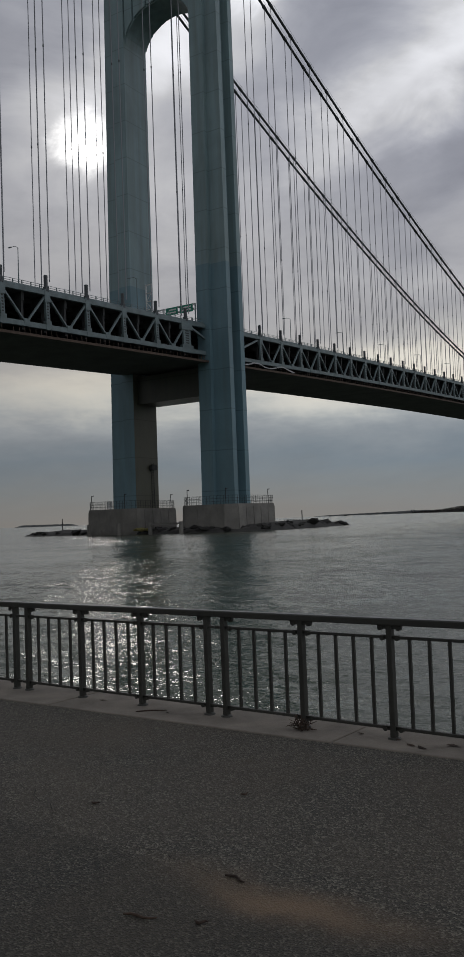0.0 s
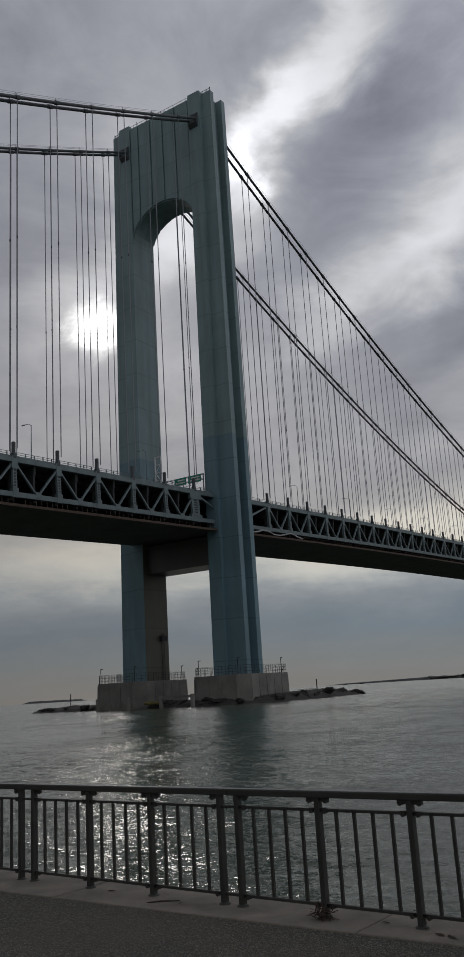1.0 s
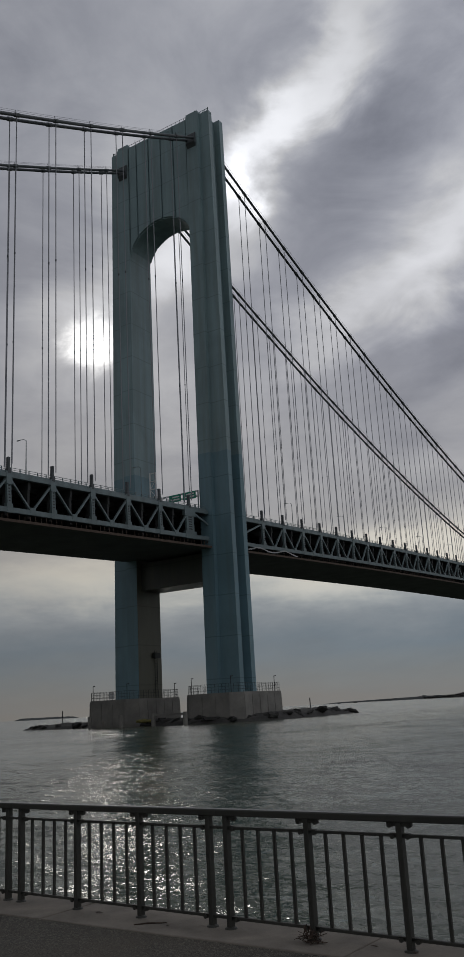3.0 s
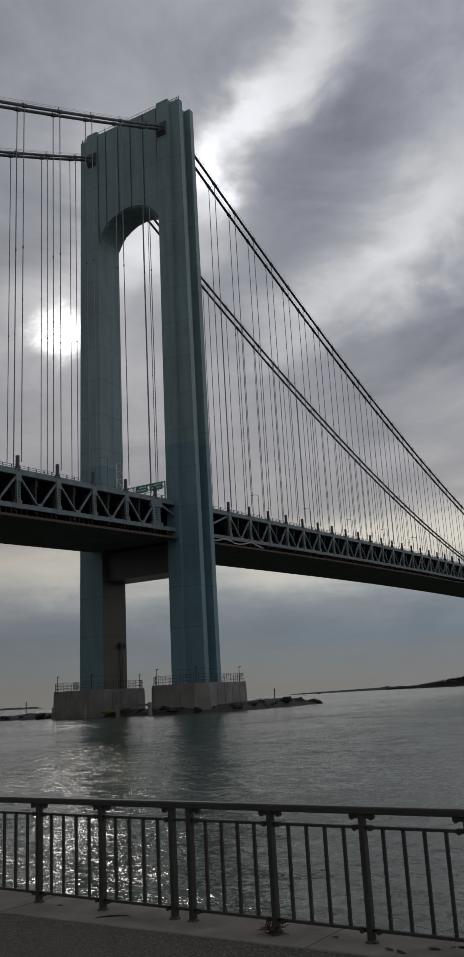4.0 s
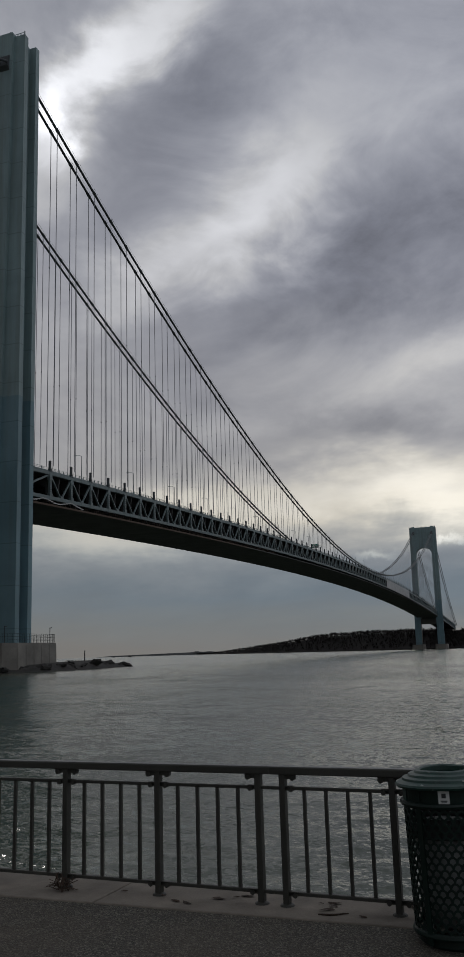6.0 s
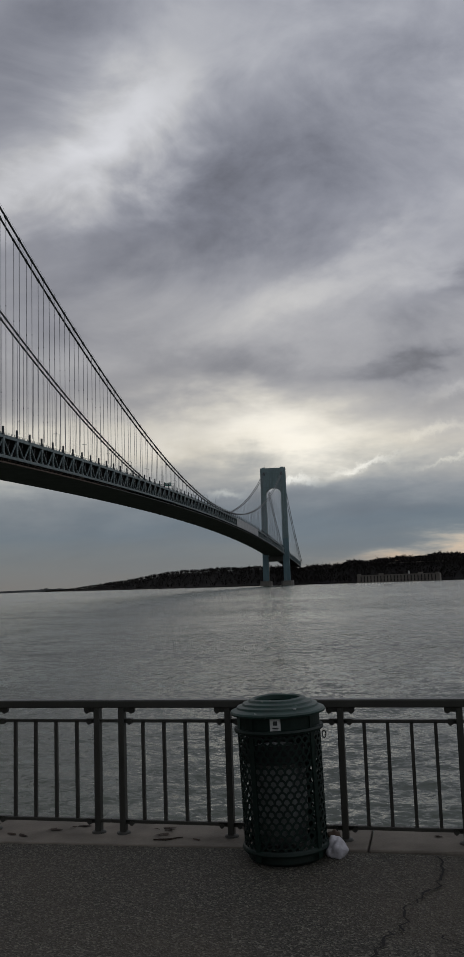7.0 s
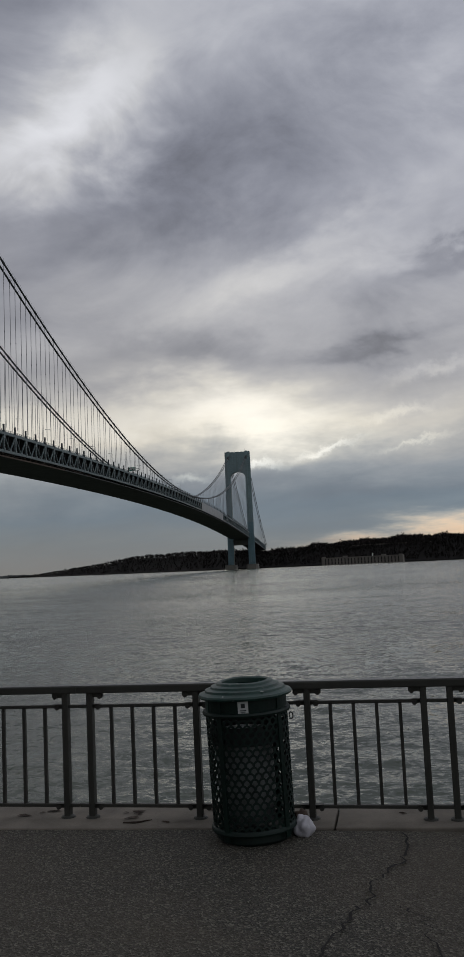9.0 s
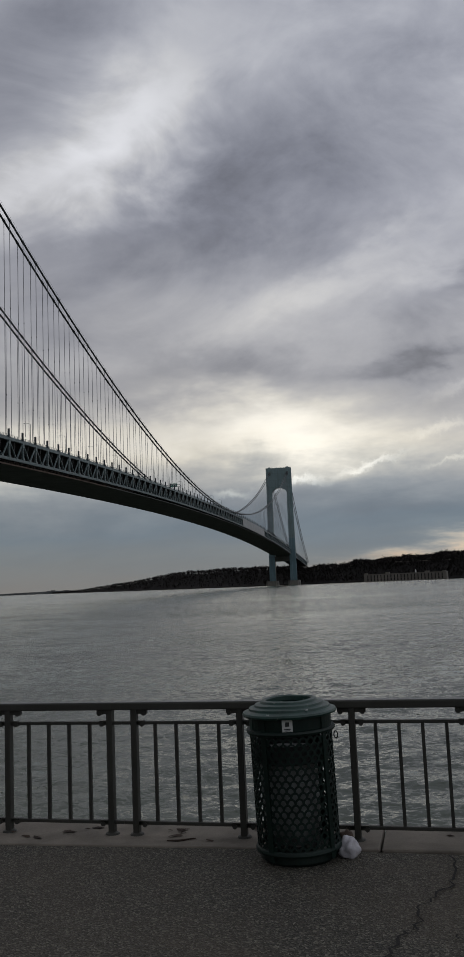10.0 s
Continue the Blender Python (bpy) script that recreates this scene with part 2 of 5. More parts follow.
def water_material():
    """Tidal water whose facets lean by wave slopes at five sizes, from ripple to swell."""
    def build(k, b):
        co = k.add("ShaderNodeTexCoord").outputs["Object"]
        calm = k.noise(k.mapping(co, (0.010, 0.028, 1)), 1.0, 5, 0.6, 1.0)
        slope = None
        for sx, sy, turn, detail, lean in ((0.03, 0.011, 8, 4, 0.07), (0.16, 0.12, -12, 4, 0.17), (0.9, 1.4, 14, 4, 0.26), (3.2, 4.6, 30, 4, 0.36), (9.0, 12.0, -20, 3, 0.42)):
            n = k.add("ShaderNodeTexNoise")
            k.put(n.inputs["Vector"], k.mapping(co, (sx, sy, 1), (0, 0, radians(turn))))
            n.inputs["Scale"].default_value = 1.0
            n.inputs["Detail"].default_value = detail
            n.inputs["Roughness"].default_value = 0.6
            n.inputs["Distortion"].default_value = 0.5
            off = k.add("ShaderNodeVectorMath", op="SUBTRACT")
            k.put(off.inputs[0], n.outputs["Color"])
            off.inputs[1].default_value = (0.5, 0.5, 0.5)
            s = k.add("ShaderNodeVectorMath", op="SCALE")
            k.put(s.inputs[0], off.outputs[0])
            s.inputs["Scale"].default_value = lean
            if slope is None:
                slope = s.outputs[0]
            else:
                add = k.add("ShaderNodeVectorMath", op="ADD")
                k.put(add.inputs[0], slope)
                k.put(add.inputs[1], s.outputs[0])
                slope = add.outputs[0]
        wind = k.ramp(calm, [(0.34, (0.85, 0.85, 0.85)), (0.62, (1.55, 1.55, 1.55))])
        flat = k.add("ShaderNodeVectorMath", op="MULTIPLY")
        k.put(flat.inputs[0], slope)
        flat.inputs[1].default_value = (1.0, 1.15, 0.0)
        windy = k.add("ShaderNodeVectorMath", op="MULTIPLY")
        k.put(windy.inputs[0], flat.outputs[0])
        k.put(windy.inputs[1], wind)
        up = k.add("ShaderNodeVectorMath", op="ADD")
        # fixed tilt added towards the promenade, so reflections come from well above the horizon
        shore_tilt = k.add("ShaderNodeVectorMath", op="ADD")
        k.put(shore_tilt.inputs[0], windy.outputs[0])
        shore_tilt.inputs[1].default_value = (0.014, -0.066, 0.0)
        k.put(up.inputs[0], shore_tilt.outputs[0])
        k.put(up.inputs[1], k.add("ShaderNodeNewGeometry").outputs["Normal"])
        nrm = k.add("ShaderNodeVectorMath", op="NORMALIZE")
        k.put(nrm.inputs[0], up.outputs[0])
        k.put(b.inputs["Normal"], nrm.outputs[0])
        k.put(b.inputs["Base Color"], k.mix(calm, (0.044, 0.058, 0.040), (0.058, 0.071, 0.048)))
        b.inputs["Roughness"].default_value = 0.07
        b.inputs["IOR"].default_value = 1.34
    return material("sea_water", build)


def asphalt_material():
    def build(k, b):
        co = k.add("ShaderNodeTexCoord").outputs["Object"]
        vor = k.add("ShaderNodeTexVoronoi")
        k.put(vor.inputs["Vector"], co)
        vor.inputs["Scale"].default_value = 105
        stone = k.add("ShaderNodeSeparateColor")
        k.put(stone.inputs[0], vor.outputs["Color"])
        patch = k.noise(co, 0.55, 6, 0.62, 0.6)
        grit = k.noise(co, 170, 3, 0.7)
        c = k.ramp(stone.outputs[0], [(0.0, (0.010, 0.0098, 0.0075)), (0.5, (0.028, 0.027, 0.020)), (0.78, (0.085, 0.079, 0.060)), (1.0, (0.20, 0.19, 0.15))])
        c = k.mix(k.ramp(patch, [(0.35, (0, 0, 0)), (0.68, (1, 1, 1))]), c, k.mix(0.6, c, (0.074, 0.058, 0.038)))
        # sandy silt left where a puddle dried, along the old repair edge
        sep = k.add("ShaderNodeSeparateXYZ")
        k.put(sep.inputs[0], co)
        wob = k.noise(co, 1.7, 5, 0.6)
        dx = k.m("DIVIDE", k.m("SUBTRACT", sep.outputs[0], -0.12), 0.55)
        dy = k.m("DIVIDE", k.m("ADD", k.m("SUBTRACT", sep.outputs[1], 4.08), k.m("MULTIPLY", k.m("SUBTRACT", wob, 0.5), 0.5)), 0.13)
        silt = k.m("EXPONENT", k.m("MULTIPLY", k.m("ADD", k.m("MULTIPLY", dx, dx), k.m("MULTIPLY", dy, dy)), -1.0))
        c = k.mix(k.m("MULTIPLY", silt, 0.88), c, (0.17, 0.112, 0.064))
        # darker, coarser resurfaced strip on the inland side
        edge = k.m("ADD", k.m("SUBTRACT", 4.2, sep.outputs[1]), k.m("MULTIPLY", k.m("SUBTRACT", wob, 0.5), 0.35))
        edge = k.m("MULTIPLY", edge, 9.0)
        edge = k.m("MAXIMUM", k.m("MINIMUM", edge, 1.0), 0.0)
        c = k.mix(k.m("MULTIPLY", edge, k.m("SUBTRACT", 1.0, silt)), c, k.mix(1.0, c, (0.67, 0.67, 0.65), "MULTIPLY"))
        k.put(b.inputs["Base Color"], c)
        k.put(b.inputs["Roughness"], k.m("ADD", 0.62, k.m("MULTIPLY", grit, 0.3)))
        bump(k, b, k.m("ADD", vor.outputs["Distance"], k.m("MULTIPLY", grit, 0.4)), 0.8, 0.012)
    return material("asphalt", build)


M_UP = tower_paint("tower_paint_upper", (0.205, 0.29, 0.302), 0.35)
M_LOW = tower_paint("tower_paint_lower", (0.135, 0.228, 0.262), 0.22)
M_OLIVE = tower_paint("olive_tower_paint", (0.085, 0.085, 0.060), 0.7)
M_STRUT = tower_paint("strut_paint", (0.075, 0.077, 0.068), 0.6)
M_STEEL = plain("truss_paint", (0.145, 0.19, 0.195), 0.55, 0.3, 0.35, 3.0, 0.1, 0.02, rust=(0.10, 0.085, 0.065))
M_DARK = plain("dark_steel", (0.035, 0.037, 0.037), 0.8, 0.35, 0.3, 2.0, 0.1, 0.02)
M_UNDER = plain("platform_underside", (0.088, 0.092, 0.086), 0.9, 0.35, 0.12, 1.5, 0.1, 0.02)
M_CABLE = plain("cable_paint", (0.075, 0.085, 0.09), 0.6, 0.25, 0.4, 3.0, 0.1, 0.02)
M_ROPE = plain("rope_paint", (0.24, 0.25, 0.27), 0.6, 0.2, 0.4, 3.0, 0.1, 0.02)
M_ROAD = plain("bridge_road", (0.07, 0.07, 0.07), 0.9, 0.2, 0.3, 4.0)
M_PIER = plain("pier_concrete", (0.19, 0.182, 0.162), 0.85, 0.38, 0.16, 3.0, 0.3, 0.05, rust=(0.13, 0.115, 0.09))
M_WRAP = plain("pale_sheet", (0.45, 0.46, 0.46), 0.8, 0.2, 0.2, 2.0)
M_SIGN = plain("sign_green", (0.015, 0.23, 0.15), 0.5, 0.12, 0.6, 5.0)
M_WHITE = plain("white_paint", (0.70, 0.70, 0.68), 0.6, 0.1, 2.0, 30.0)
M_RUST = plain("rusty_rod", (0.085, 0.058, 0.042), 0.85, 0.4, 1.0, 6.0)
M_LICHEN = plain("lichen_rock", (0.17, 0.15, 0.045), 0.9, 0.4, 0.5, 5.0, 0.5, 0.08)
M_ROCK = plain("riprap", (0.026, 0.025, 0.022), 0.9, 0.5, 0.5, 5.0, 0.6, 0.08, spread=0.5)
M_WATER = water_material()
M_ASPH = asphalt_material()
M_KERB = plain("kerb_concrete", (0.165, 0.145, 0.118), 0.9, 0.4, 2.3, 60.0, 0.5, 0.006, spread=0.08, rust=(0.10, 0.085, 0.068))
M_RAIL = plain("rail_paint", (0.045, 0.045, 0.038), 0.5, 0.3, 3.0, 70.0, 0.25, 0.002, spec=0.3, rust=(0.05, 0.038, 0.03))
M_RAILTOP = plain("rail_top_pale", (0.15, 0.15, 0.145), 0.5, 0.25, 4.0, 80.0, 0.2, 0.002)
M_BIN = plain("bin_green", (0.003, 0.014, 0.010), 0.5, 0.35, 7.0, 90.0, 0.25, 0.002, spec=0.3, rust=(0.018, 0.026, 0.021))
M_LID = plain("lid_green_scuffed", (0.010, 0.043, 0.033), 0.45, 0.4, 9.0, 90.0, 0.25, 0.002, rust=(0.19, 0.21, 0.19))
M_BLACK = plain("bin_inside", (0.012, 0.013, 0.013), 0.8, 0.3, 6.0, 60.0)
M_LINER = plain("bin_liner_bag", (0.18, 0.195, 0.19), 0.5, 0.4, 9.0, 30.0, 0.5, 0.01, rust=(0.10, 0.06, 0.04))
M_BAG = plain("white_plastic_bag", (0.52, 0.51, 0.54), 0.45, 0.12, 14.0, 60.0, 0.5, 0.01)
M_STICKER = plain("sticker", (0.62, 0.64, 0.62), 0.5, 0.1, 12.0, 90.0)
M_INK = plain("sticker_ink", (0.03, 0.035, 0.035), 0.6, 0.1, 12.0, 90.0)
M_LEAF = plain("dead_leaf", (0.045, 0.028, 0.018), 0.9, 0.5, 18.0, 90.0, 0.3, 0.004, spread=0.4)
M_CRACK = plain("crack_dark", (0.012, 0.011, 0.010), 1.0, 0.3, 9.0, 90.0)
M_HILL = plain("winter_wood_floor", (0.020, 0.019, 0.018), 0.95, 0.45, 0.02, 0.3, 0.4, 0.5, spec=0.05)
M_TREE = plain("bare_branches", (0.036, 0.033, 0.031), 0.95, 0.4, 0.05, 0.6, spec=0.05)
M_FORT = plain("fort_stone", (0.19, 0.172, 0.15), 0.9, 0.3, 0.06, 0.8, 0.3, 0.1)
M_HOLE_SHADE = plain("fort_opening_shade", (0.018, 0.018, 0.018), 0.9, 0.2, 0.3, 2.0)
# distance haze is put into this pale grey
M_FAR_HAZE = plain("far_land", (0.15, 0.16, 0.16), 0.95, 0.25, 0.01, 0.1)
M_GRASS = plain("bank_grass", (0.06, 0.075, 0.035), 0.95, 0.4, 0.4, 18.0, 0.5, 0.03)

# ---- mesh helpers ----


def finish(name, bm, mat, parent=None, label="", smooth=False):
    me = bpy.data.meshes.new(name)
    bm.to_mesh(me)
    bm.free()
    for m in (mat if isinstance(mat, (list, tuple)) else [mat]):
        me.materials.append(m)
    if smooth:
        me.polygons.foreach_set("use_smooth", [True] * len(me.polygons))
    ob = new(name, me)
    if parent is not None:
        ob.parent = parent
    if label:
        ob["label"] = label
    return ob


def part(name, bm, mat, parent, label="", smooth=False):
    return finish(name, bm, mat, parent, label, smooth)


def shared(name, me, parent, m, label=""):
    """An object on mesh data that other pieces use too."""
    ob = new(name, me)
    ob.parent = parent
    ob.matrix_basis = m
    if label:
        ob["label"] = label
    return ob


def quadbox(bm, c, mi=0):
    """Eight corners: bottom ring of four, then the top ring."""
    v = [bm.verts.new(p) for p in c]
    for f in ((3, 2, 1, 0), (4, 5, 6, 7), (0, 1, 5, 4), (1, 2, 6, 5), (2, 3, 7, 6), (3, 0, 4, 7)):
        bm.faces.new([v[i] for i in f]).material_index = mi


def box(bm, x0, x1, y0, y1, z0, z1, mi=0):
    quadbox(bm, [(x0, y0, z0), (x1, y0, z0), (x1, y1, z0), (x0, y1, z0), (x0, y0, z1), (x1, y0, z1), (x1, y1, z1), (x0, y1, z1)], mi)


def bevelled(bm, r, seg=1):
    bmesh.ops.bevel(bm, geom=list(bm.edges), offset=r, segments=seg, affect="EDGES", profile=0.5)


def beam(bm, p, q, w, h, up=(0, 0, 1), mi=0):
    """A straight bar from p to q, w wide and h deep."""
    p, q = Vector(p), Vector(q)
    d = (q - p).normalized()
    s = d.cross(Vector(up))
    s = (s if s.length > 1e-4 else d.cross(Vector((1, 0, 0)))).normalized()
    t = s.cross(d)
    s, t = s * w / 2, t * h / 2
    quadbox(bm, [p - s - t, p + s - t, p + s + t, p - s + t, q - s - t, q + s - t, q + s + t, q - s + t], mi)


def tube(bm, pts, r, n=8, cap=True):
    rings = []
    for i, p in enumerate(pts):
        p = Vector(p)
        d = (Vector(pts[min(i + 1, len(pts) - 1)]) - Vector(pts[max(i - 1, 0)])).normalized()
        s = d.cross(Vector((0, 0, 1)))
        s = (s if s.length > 1e-3 else Vector((1, 0, 0))).normalized()
        t = s.cross(d)
        rr = r[i] if isinstance(r, (list, tuple)) else r
        rings.append([bm.verts.new(p + s * rr * math.cos(2 * math.pi * j / n) + t * rr * math.sin(2 * math.pi * j / n)) for j in range(n)])
    for a, b in zip(rings, rings[1:]):
        for j in range(n):
            bm.faces.new((a[j], a[(j + 1) % n], b[(j + 1) % n], b[j]))
    if cap:
        bm.faces.new(rings[0][::-1])
        bm.faces.new(rings[-1])


def lathe(bm, profile, n=40, mi=0, cx=0.0, cy=0.0):
    rings = [[bm.verts.new((cx + r * math.cos(2 * math.pi * j / n), cy + r * math.sin(2 * math.pi * j / n), z)) for j in range(n)] for r, z in profile]
    for a, b in zip(rings, rings[1:]):
        for j in range(n):
            bm.faces.new((a[j], a[(j + 1) % n], b[(j + 1) % n], b[j])).material_index = mi


def lerp(a, b, t):
    return a + (b - a) * t


def table(x, rows):
    for (a, p), (b, q) in zip(rows, rows[1:]):
        if x <= b:
            return lerp(p, q, max(0.0, (x - a) / (b - a)))
    return rows[-1][1]


def empty(name, m, label, category, group="", kind=""):
    ob = new(name)
    ob.matrix_basis = m
    return tagged(ob, label, category, group, kind)

# ---- setting: water, promenade, land ----
SEA = -2.0
WALL_Y = 7.14


def sea():
    """One sheet of water: wind waves as real relief off the sea wall, flattening out towards the horizon."""
    rng = np.random.default_rng(8)
    near = WALL_Y + 0.02
    dist = [near]
    while dist[-1] < 260:
        dist.append(dist[-1] + min(0.08 + 2.6e-4 * dist[-1] ** 2, 6.0))
    dist = np.array(dist + [300, 380, 520, 760, 1200, 2200, 4800])
    # columns spread out from the shore, so that the cells stay about square
    cols = np.tan(np.radians(np.concatenate([[-80, -72], np.arange(-64, 30, 0.11), [34, 42, 52, 64, 76]])))
    y = np.repeat(dist[:, None], len(cols), 1)
    x = cols[None, :] * y + 2.0
    step = np.gradient(dist)[:, None]
    z = np.full_like(x, SEA)
    for i in range(70):
        lam = 0.36 * (2.6 / 0.36) ** rng.random()
        head = np.radians(rng.normal(98, 30))
        tilt = 0.014 if lam < 1.2 else 0.010
        k = 2 * np.pi / lam
        fade = np.clip(lam / (3.5 * step) - 0.7, 0, 1) * np.clip((230 - y) / 120, 0, 1)
        ph = k * (np.cos(head) * x + np.sin(head) * y) + rng.random() * 6.28
        ph = ph + 1.1 * np.sin(x / (lam * 3.1) + rng.random() * 6) + 0.9 * np.sin(y / (lam * 4.3) + rng.random() * 6)
        z += fade * tilt / k * (np.sin(ph) - 0.22 * np.cos(2 * ph))
    z[0, :] = SEA
    n, m = x.shape
    idx = np.arange(n * m).reshape(n, m)
    quads = np.stack([idx[:-1, :-1], idx[:-1, 1:], idx[1:, 1:], idx[1:, :-1]], -1).reshape(-1, 4)
    me = bpy.data.meshes.new("water")
    me.vertices.add(n * m)
    me.vertices.foreach_set("co", np.stack([x, y, z], -1).astype(np.float32).ravel())
    me.loops.add(quads.size)
    me.loops.foreach_set("vertex_index", quads.astype(np.int32).ravel())
    me.polygons.add(len(quads))
    me.polygons.foreach_set("loop_start", np.arange(0, quads.size, 4, dtype=np.int32))
    me.polygons.foreach_set("use_smooth", [True] * len(quads))
    me.update(calc_edges=True)
    me.materials.append(M_WATER)
    tagged(new("water", me), "grey-green choppy tidal water of the strait", "water", kind="structure")


def promenade():
    bm = bmesh.new()
    n = 60
    for i in range(n):
        x0, x1 = -60 + 2 * i, -58 + 2 * i
        for j in range(8):
            y0, y1 = -9.4 + 2 * j, -7.4 + 2 * j
            bm.faces.new([bm.verts.new((x, y, -0.012 + 0.006 * noise.noise(Vector((x * 0.4, y * 0.4, 0))))) for x, y in ((x0, y0), (x1, y0), (x1, y1), (x0, y1))])
    bmesh.ops.remove_doubles(bm, verts=bm.verts, dist=0.001)
    tagged(finish("pavement", bm, M_ASPH), "dark worn asphalt promenade with pale aggregate specks", "pavement", kind="structure")
    bm = bmesh.new()
    box(bm, -4800, 4800, -4800, WALL_Y - 0.1, -6, -0.06)
    tagged(finish("ground", bm, M_GRASS), "dull winter grass bank behind the promenade", "ground", kind="structure")
    bm = bmesh.new()
    box(bm, -400, 400, 6.62, WALL_Y, -6, -0.055)
    tagged(finish("sea_wall", bm, M_PIER), "weathered concrete sea wall below the railing", "sea wall", kind="structure")


sea()
promenade()

# ---- the bridge, in its own frame: x along the span, y to the far (south) side ----
ANG = math.atan2(85.2, 1295.8)
BR = pose(-176.4, 213.54, 0, 0, 0, 90 + math.degrees(ANG))
SPAN = 1298.0
PITCH = (SPAN - 2 * 25.7) / 87
EDGE = 15.7
TOWER_TOP = 206.4
LEG_BASE = 6.2


def deck_z(a):
    """Height of the top chord along the bridge."""
    if a < 0:
        return 61.4 + 0.048 * a
    if a > SPAN:
        return 61.4 - 0.048 * (a - SPAN)
    return 77.0 - 3.7e-5 * (a - SPAN / 2) ** 2


def cable_z(a):
    if a < 0 or a > SPAN:
        d = -a if a < 0 else a - SPAN
        return 199.8 - 0.535 * d + 3.1e-4 * d * d
    return 79.0 + 120.8 * ((a - SPAN / 2) / (SPAN / 2)) ** 2


STATIONS = [-17.2 - PITCH * i for i in range(24)][::-1] + [25.7 + PITCH * i for i in range(88)] + [SPAN + 17.2 + PITCH * i for i in range(24)]


def leg_ring(f):
    """Plan of a tower leg, inner side first; f runs from the base (0) to the top (1)."""
    bi, b1, bo = lerp(12.9, 13.4, f), lerp(17.3, 18.5, f), lerp(23.9, 22.3, f)
    h, s1, mid = 5.9, lerp(1.5, 1.4, f), lerp(-1.9, -0.4, f)
    p, g = lerp(2.2, 2.1, f), lerp(3.2, 2.4, f)
    half = [(-h, bi), (-h, b1), (-h + s1, b1), (-h + s1, bo), (-h + s1 + p, bo), (-h + s1 + p, bo - g)]
    return [(a + mid, b) for a, b in half] + [(-a + mid, b) for a, b in half[::-1]]


def tower(m, seam_n, seam_s):
    top = empty("bridge_tower", m, "blue-grey painted steel suspension bridge tower with arched portal", "bridge tower", "bridge towers")
    H0, H1 = LEG_BASE, TOWER_TOP
    for side, seam in ((1, seam_n), (-1, seam_s)):
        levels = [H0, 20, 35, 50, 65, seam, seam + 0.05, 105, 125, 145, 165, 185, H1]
        bm = bmesh.new()
        rings = [[bm.verts.new((a, -side * b, z)) for a, b in leg_ring((z - H0) / (H1 - H0))] for z in levels]
        n = len(rings[0])
        for lo, a, b in zip(levels, rings, rings[1:]):
            for j in range(n):
                f = bm.faces.new((a[j], a[(j + 1) % n], b[(j + 1) % n], b[j]) if side < 0 else (a[(j + 1) % n], a[j], b[j], b[(j + 1) % n]))
                # inner face of the south leg is darker and browner below 50 m
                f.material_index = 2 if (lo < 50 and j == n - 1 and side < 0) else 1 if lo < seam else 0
        bm.faces.new(rings[-1] if side < 0 else rings[-1][::-1])
        bm.faces.new(rings[0][::-1] if side < 0 else rings[0])
        bmesh.ops.recalc_face_normals(bm, faces=bm.faces)
        leg = part("leg", bm, (M_UP, M_LOW, M_OLIVE), top)
        # cap block, parapet and mast above the saddle
        bm = bmesh.new()
        box(bm, -6.2, 5.4, *sorted((-side * 13.5, -side * 18.3)), H1 - 0.3, H1 + 0.9)
        box(bm, -5.6, 4.8, *sorted((-side * 14.3, -side * 17.5)), H1 + 0.9, H1 + 1.4)
        for q in range(7):
            yq = -side * (18.6 + q * 0.55)
            beam(bm, (-4.6, yq, H1), (-4.6, yq, H1 + 1.0), 0.12, 0.12)
        beam(bm, (-4.6, -side * 18.5, H1 + 1.0), (-4.6, -side * 22.0, H1 + 1.0), 0.12, 0.12)
        part("saddle_cap", bm, M_UP, leg)
        bm = bmesh.new()
        tube(bm, [(-4.4, -side * 21.9, H1 - 0.2), (-4.4, -side * 21.9, H1 + 1.6)], 0.16, 6)
        part("mast", bm, M_DARK, leg)
        bm = bmesh.new()
        tube(bm, [(-1, -side * 14.0, H1 + 0.9), (-1, -side * 14.0, H1 + 6.0)], 0.07, 5)
        part("mast", bm, M_DARK, leg)
        for fx in (-1, 1):
            bm = bmesh.new()
            x0, x1 = (-7.5, -6.1) if fx < 0 else (5.3, 6.7)
            ya, yb = sorted((-side * 13.9, -side * 17.5))
            zc = cable_z(-7)
            quadbox(bm, [(x0 if fx < 0 else x1, ya, zc - 1.6), (x1 if fx < 0 else x0, ya, zc - 3.4), (x1 if fx < 0 else x0, yb, zc - 3.4), (x0 if fx < 0 else x1, yb, zc - 1.6),
                         (x0 if fx < 0 else x1, ya, zc + 1.6), (x1 if fx < 0 else x0, ya, zc + 3.0), (x1 if fx < 0 else x0, yb, zc + 3.0), (x0 if fx < 0 else x1, yb, zc + 1.6)])
            bmesh.ops.recalc_face_normals(bm, faces=bm.faces)
            part("cable_housing", bm, M_CABLE, leg, "dark box where the cables enter the leg")
    # portal between the legs: thick wall with an arched underside
    bm = bmesh.new()
    spring, rise, bi = 159.4, 11.0, 13.45
    ys = [-bi + 2 * bi * i / 40 for i in range(41)]
    arch = [spring + rise * math.sqrt(max(0.0, 1 - (y / bi) ** 2)) for y in ys]
    x0, x1 = -5.6, 4.8
    low0 = [bm.verts.new((x0, y, z)) for y, z in zip(ys, arch)]
    low1 = [bm.verts.new((x1, y, z)) for y, z in zip(ys, arch)]
    hi0 = [bm.verts.new((x0, y, H1 - 0.2)) for y in ys]
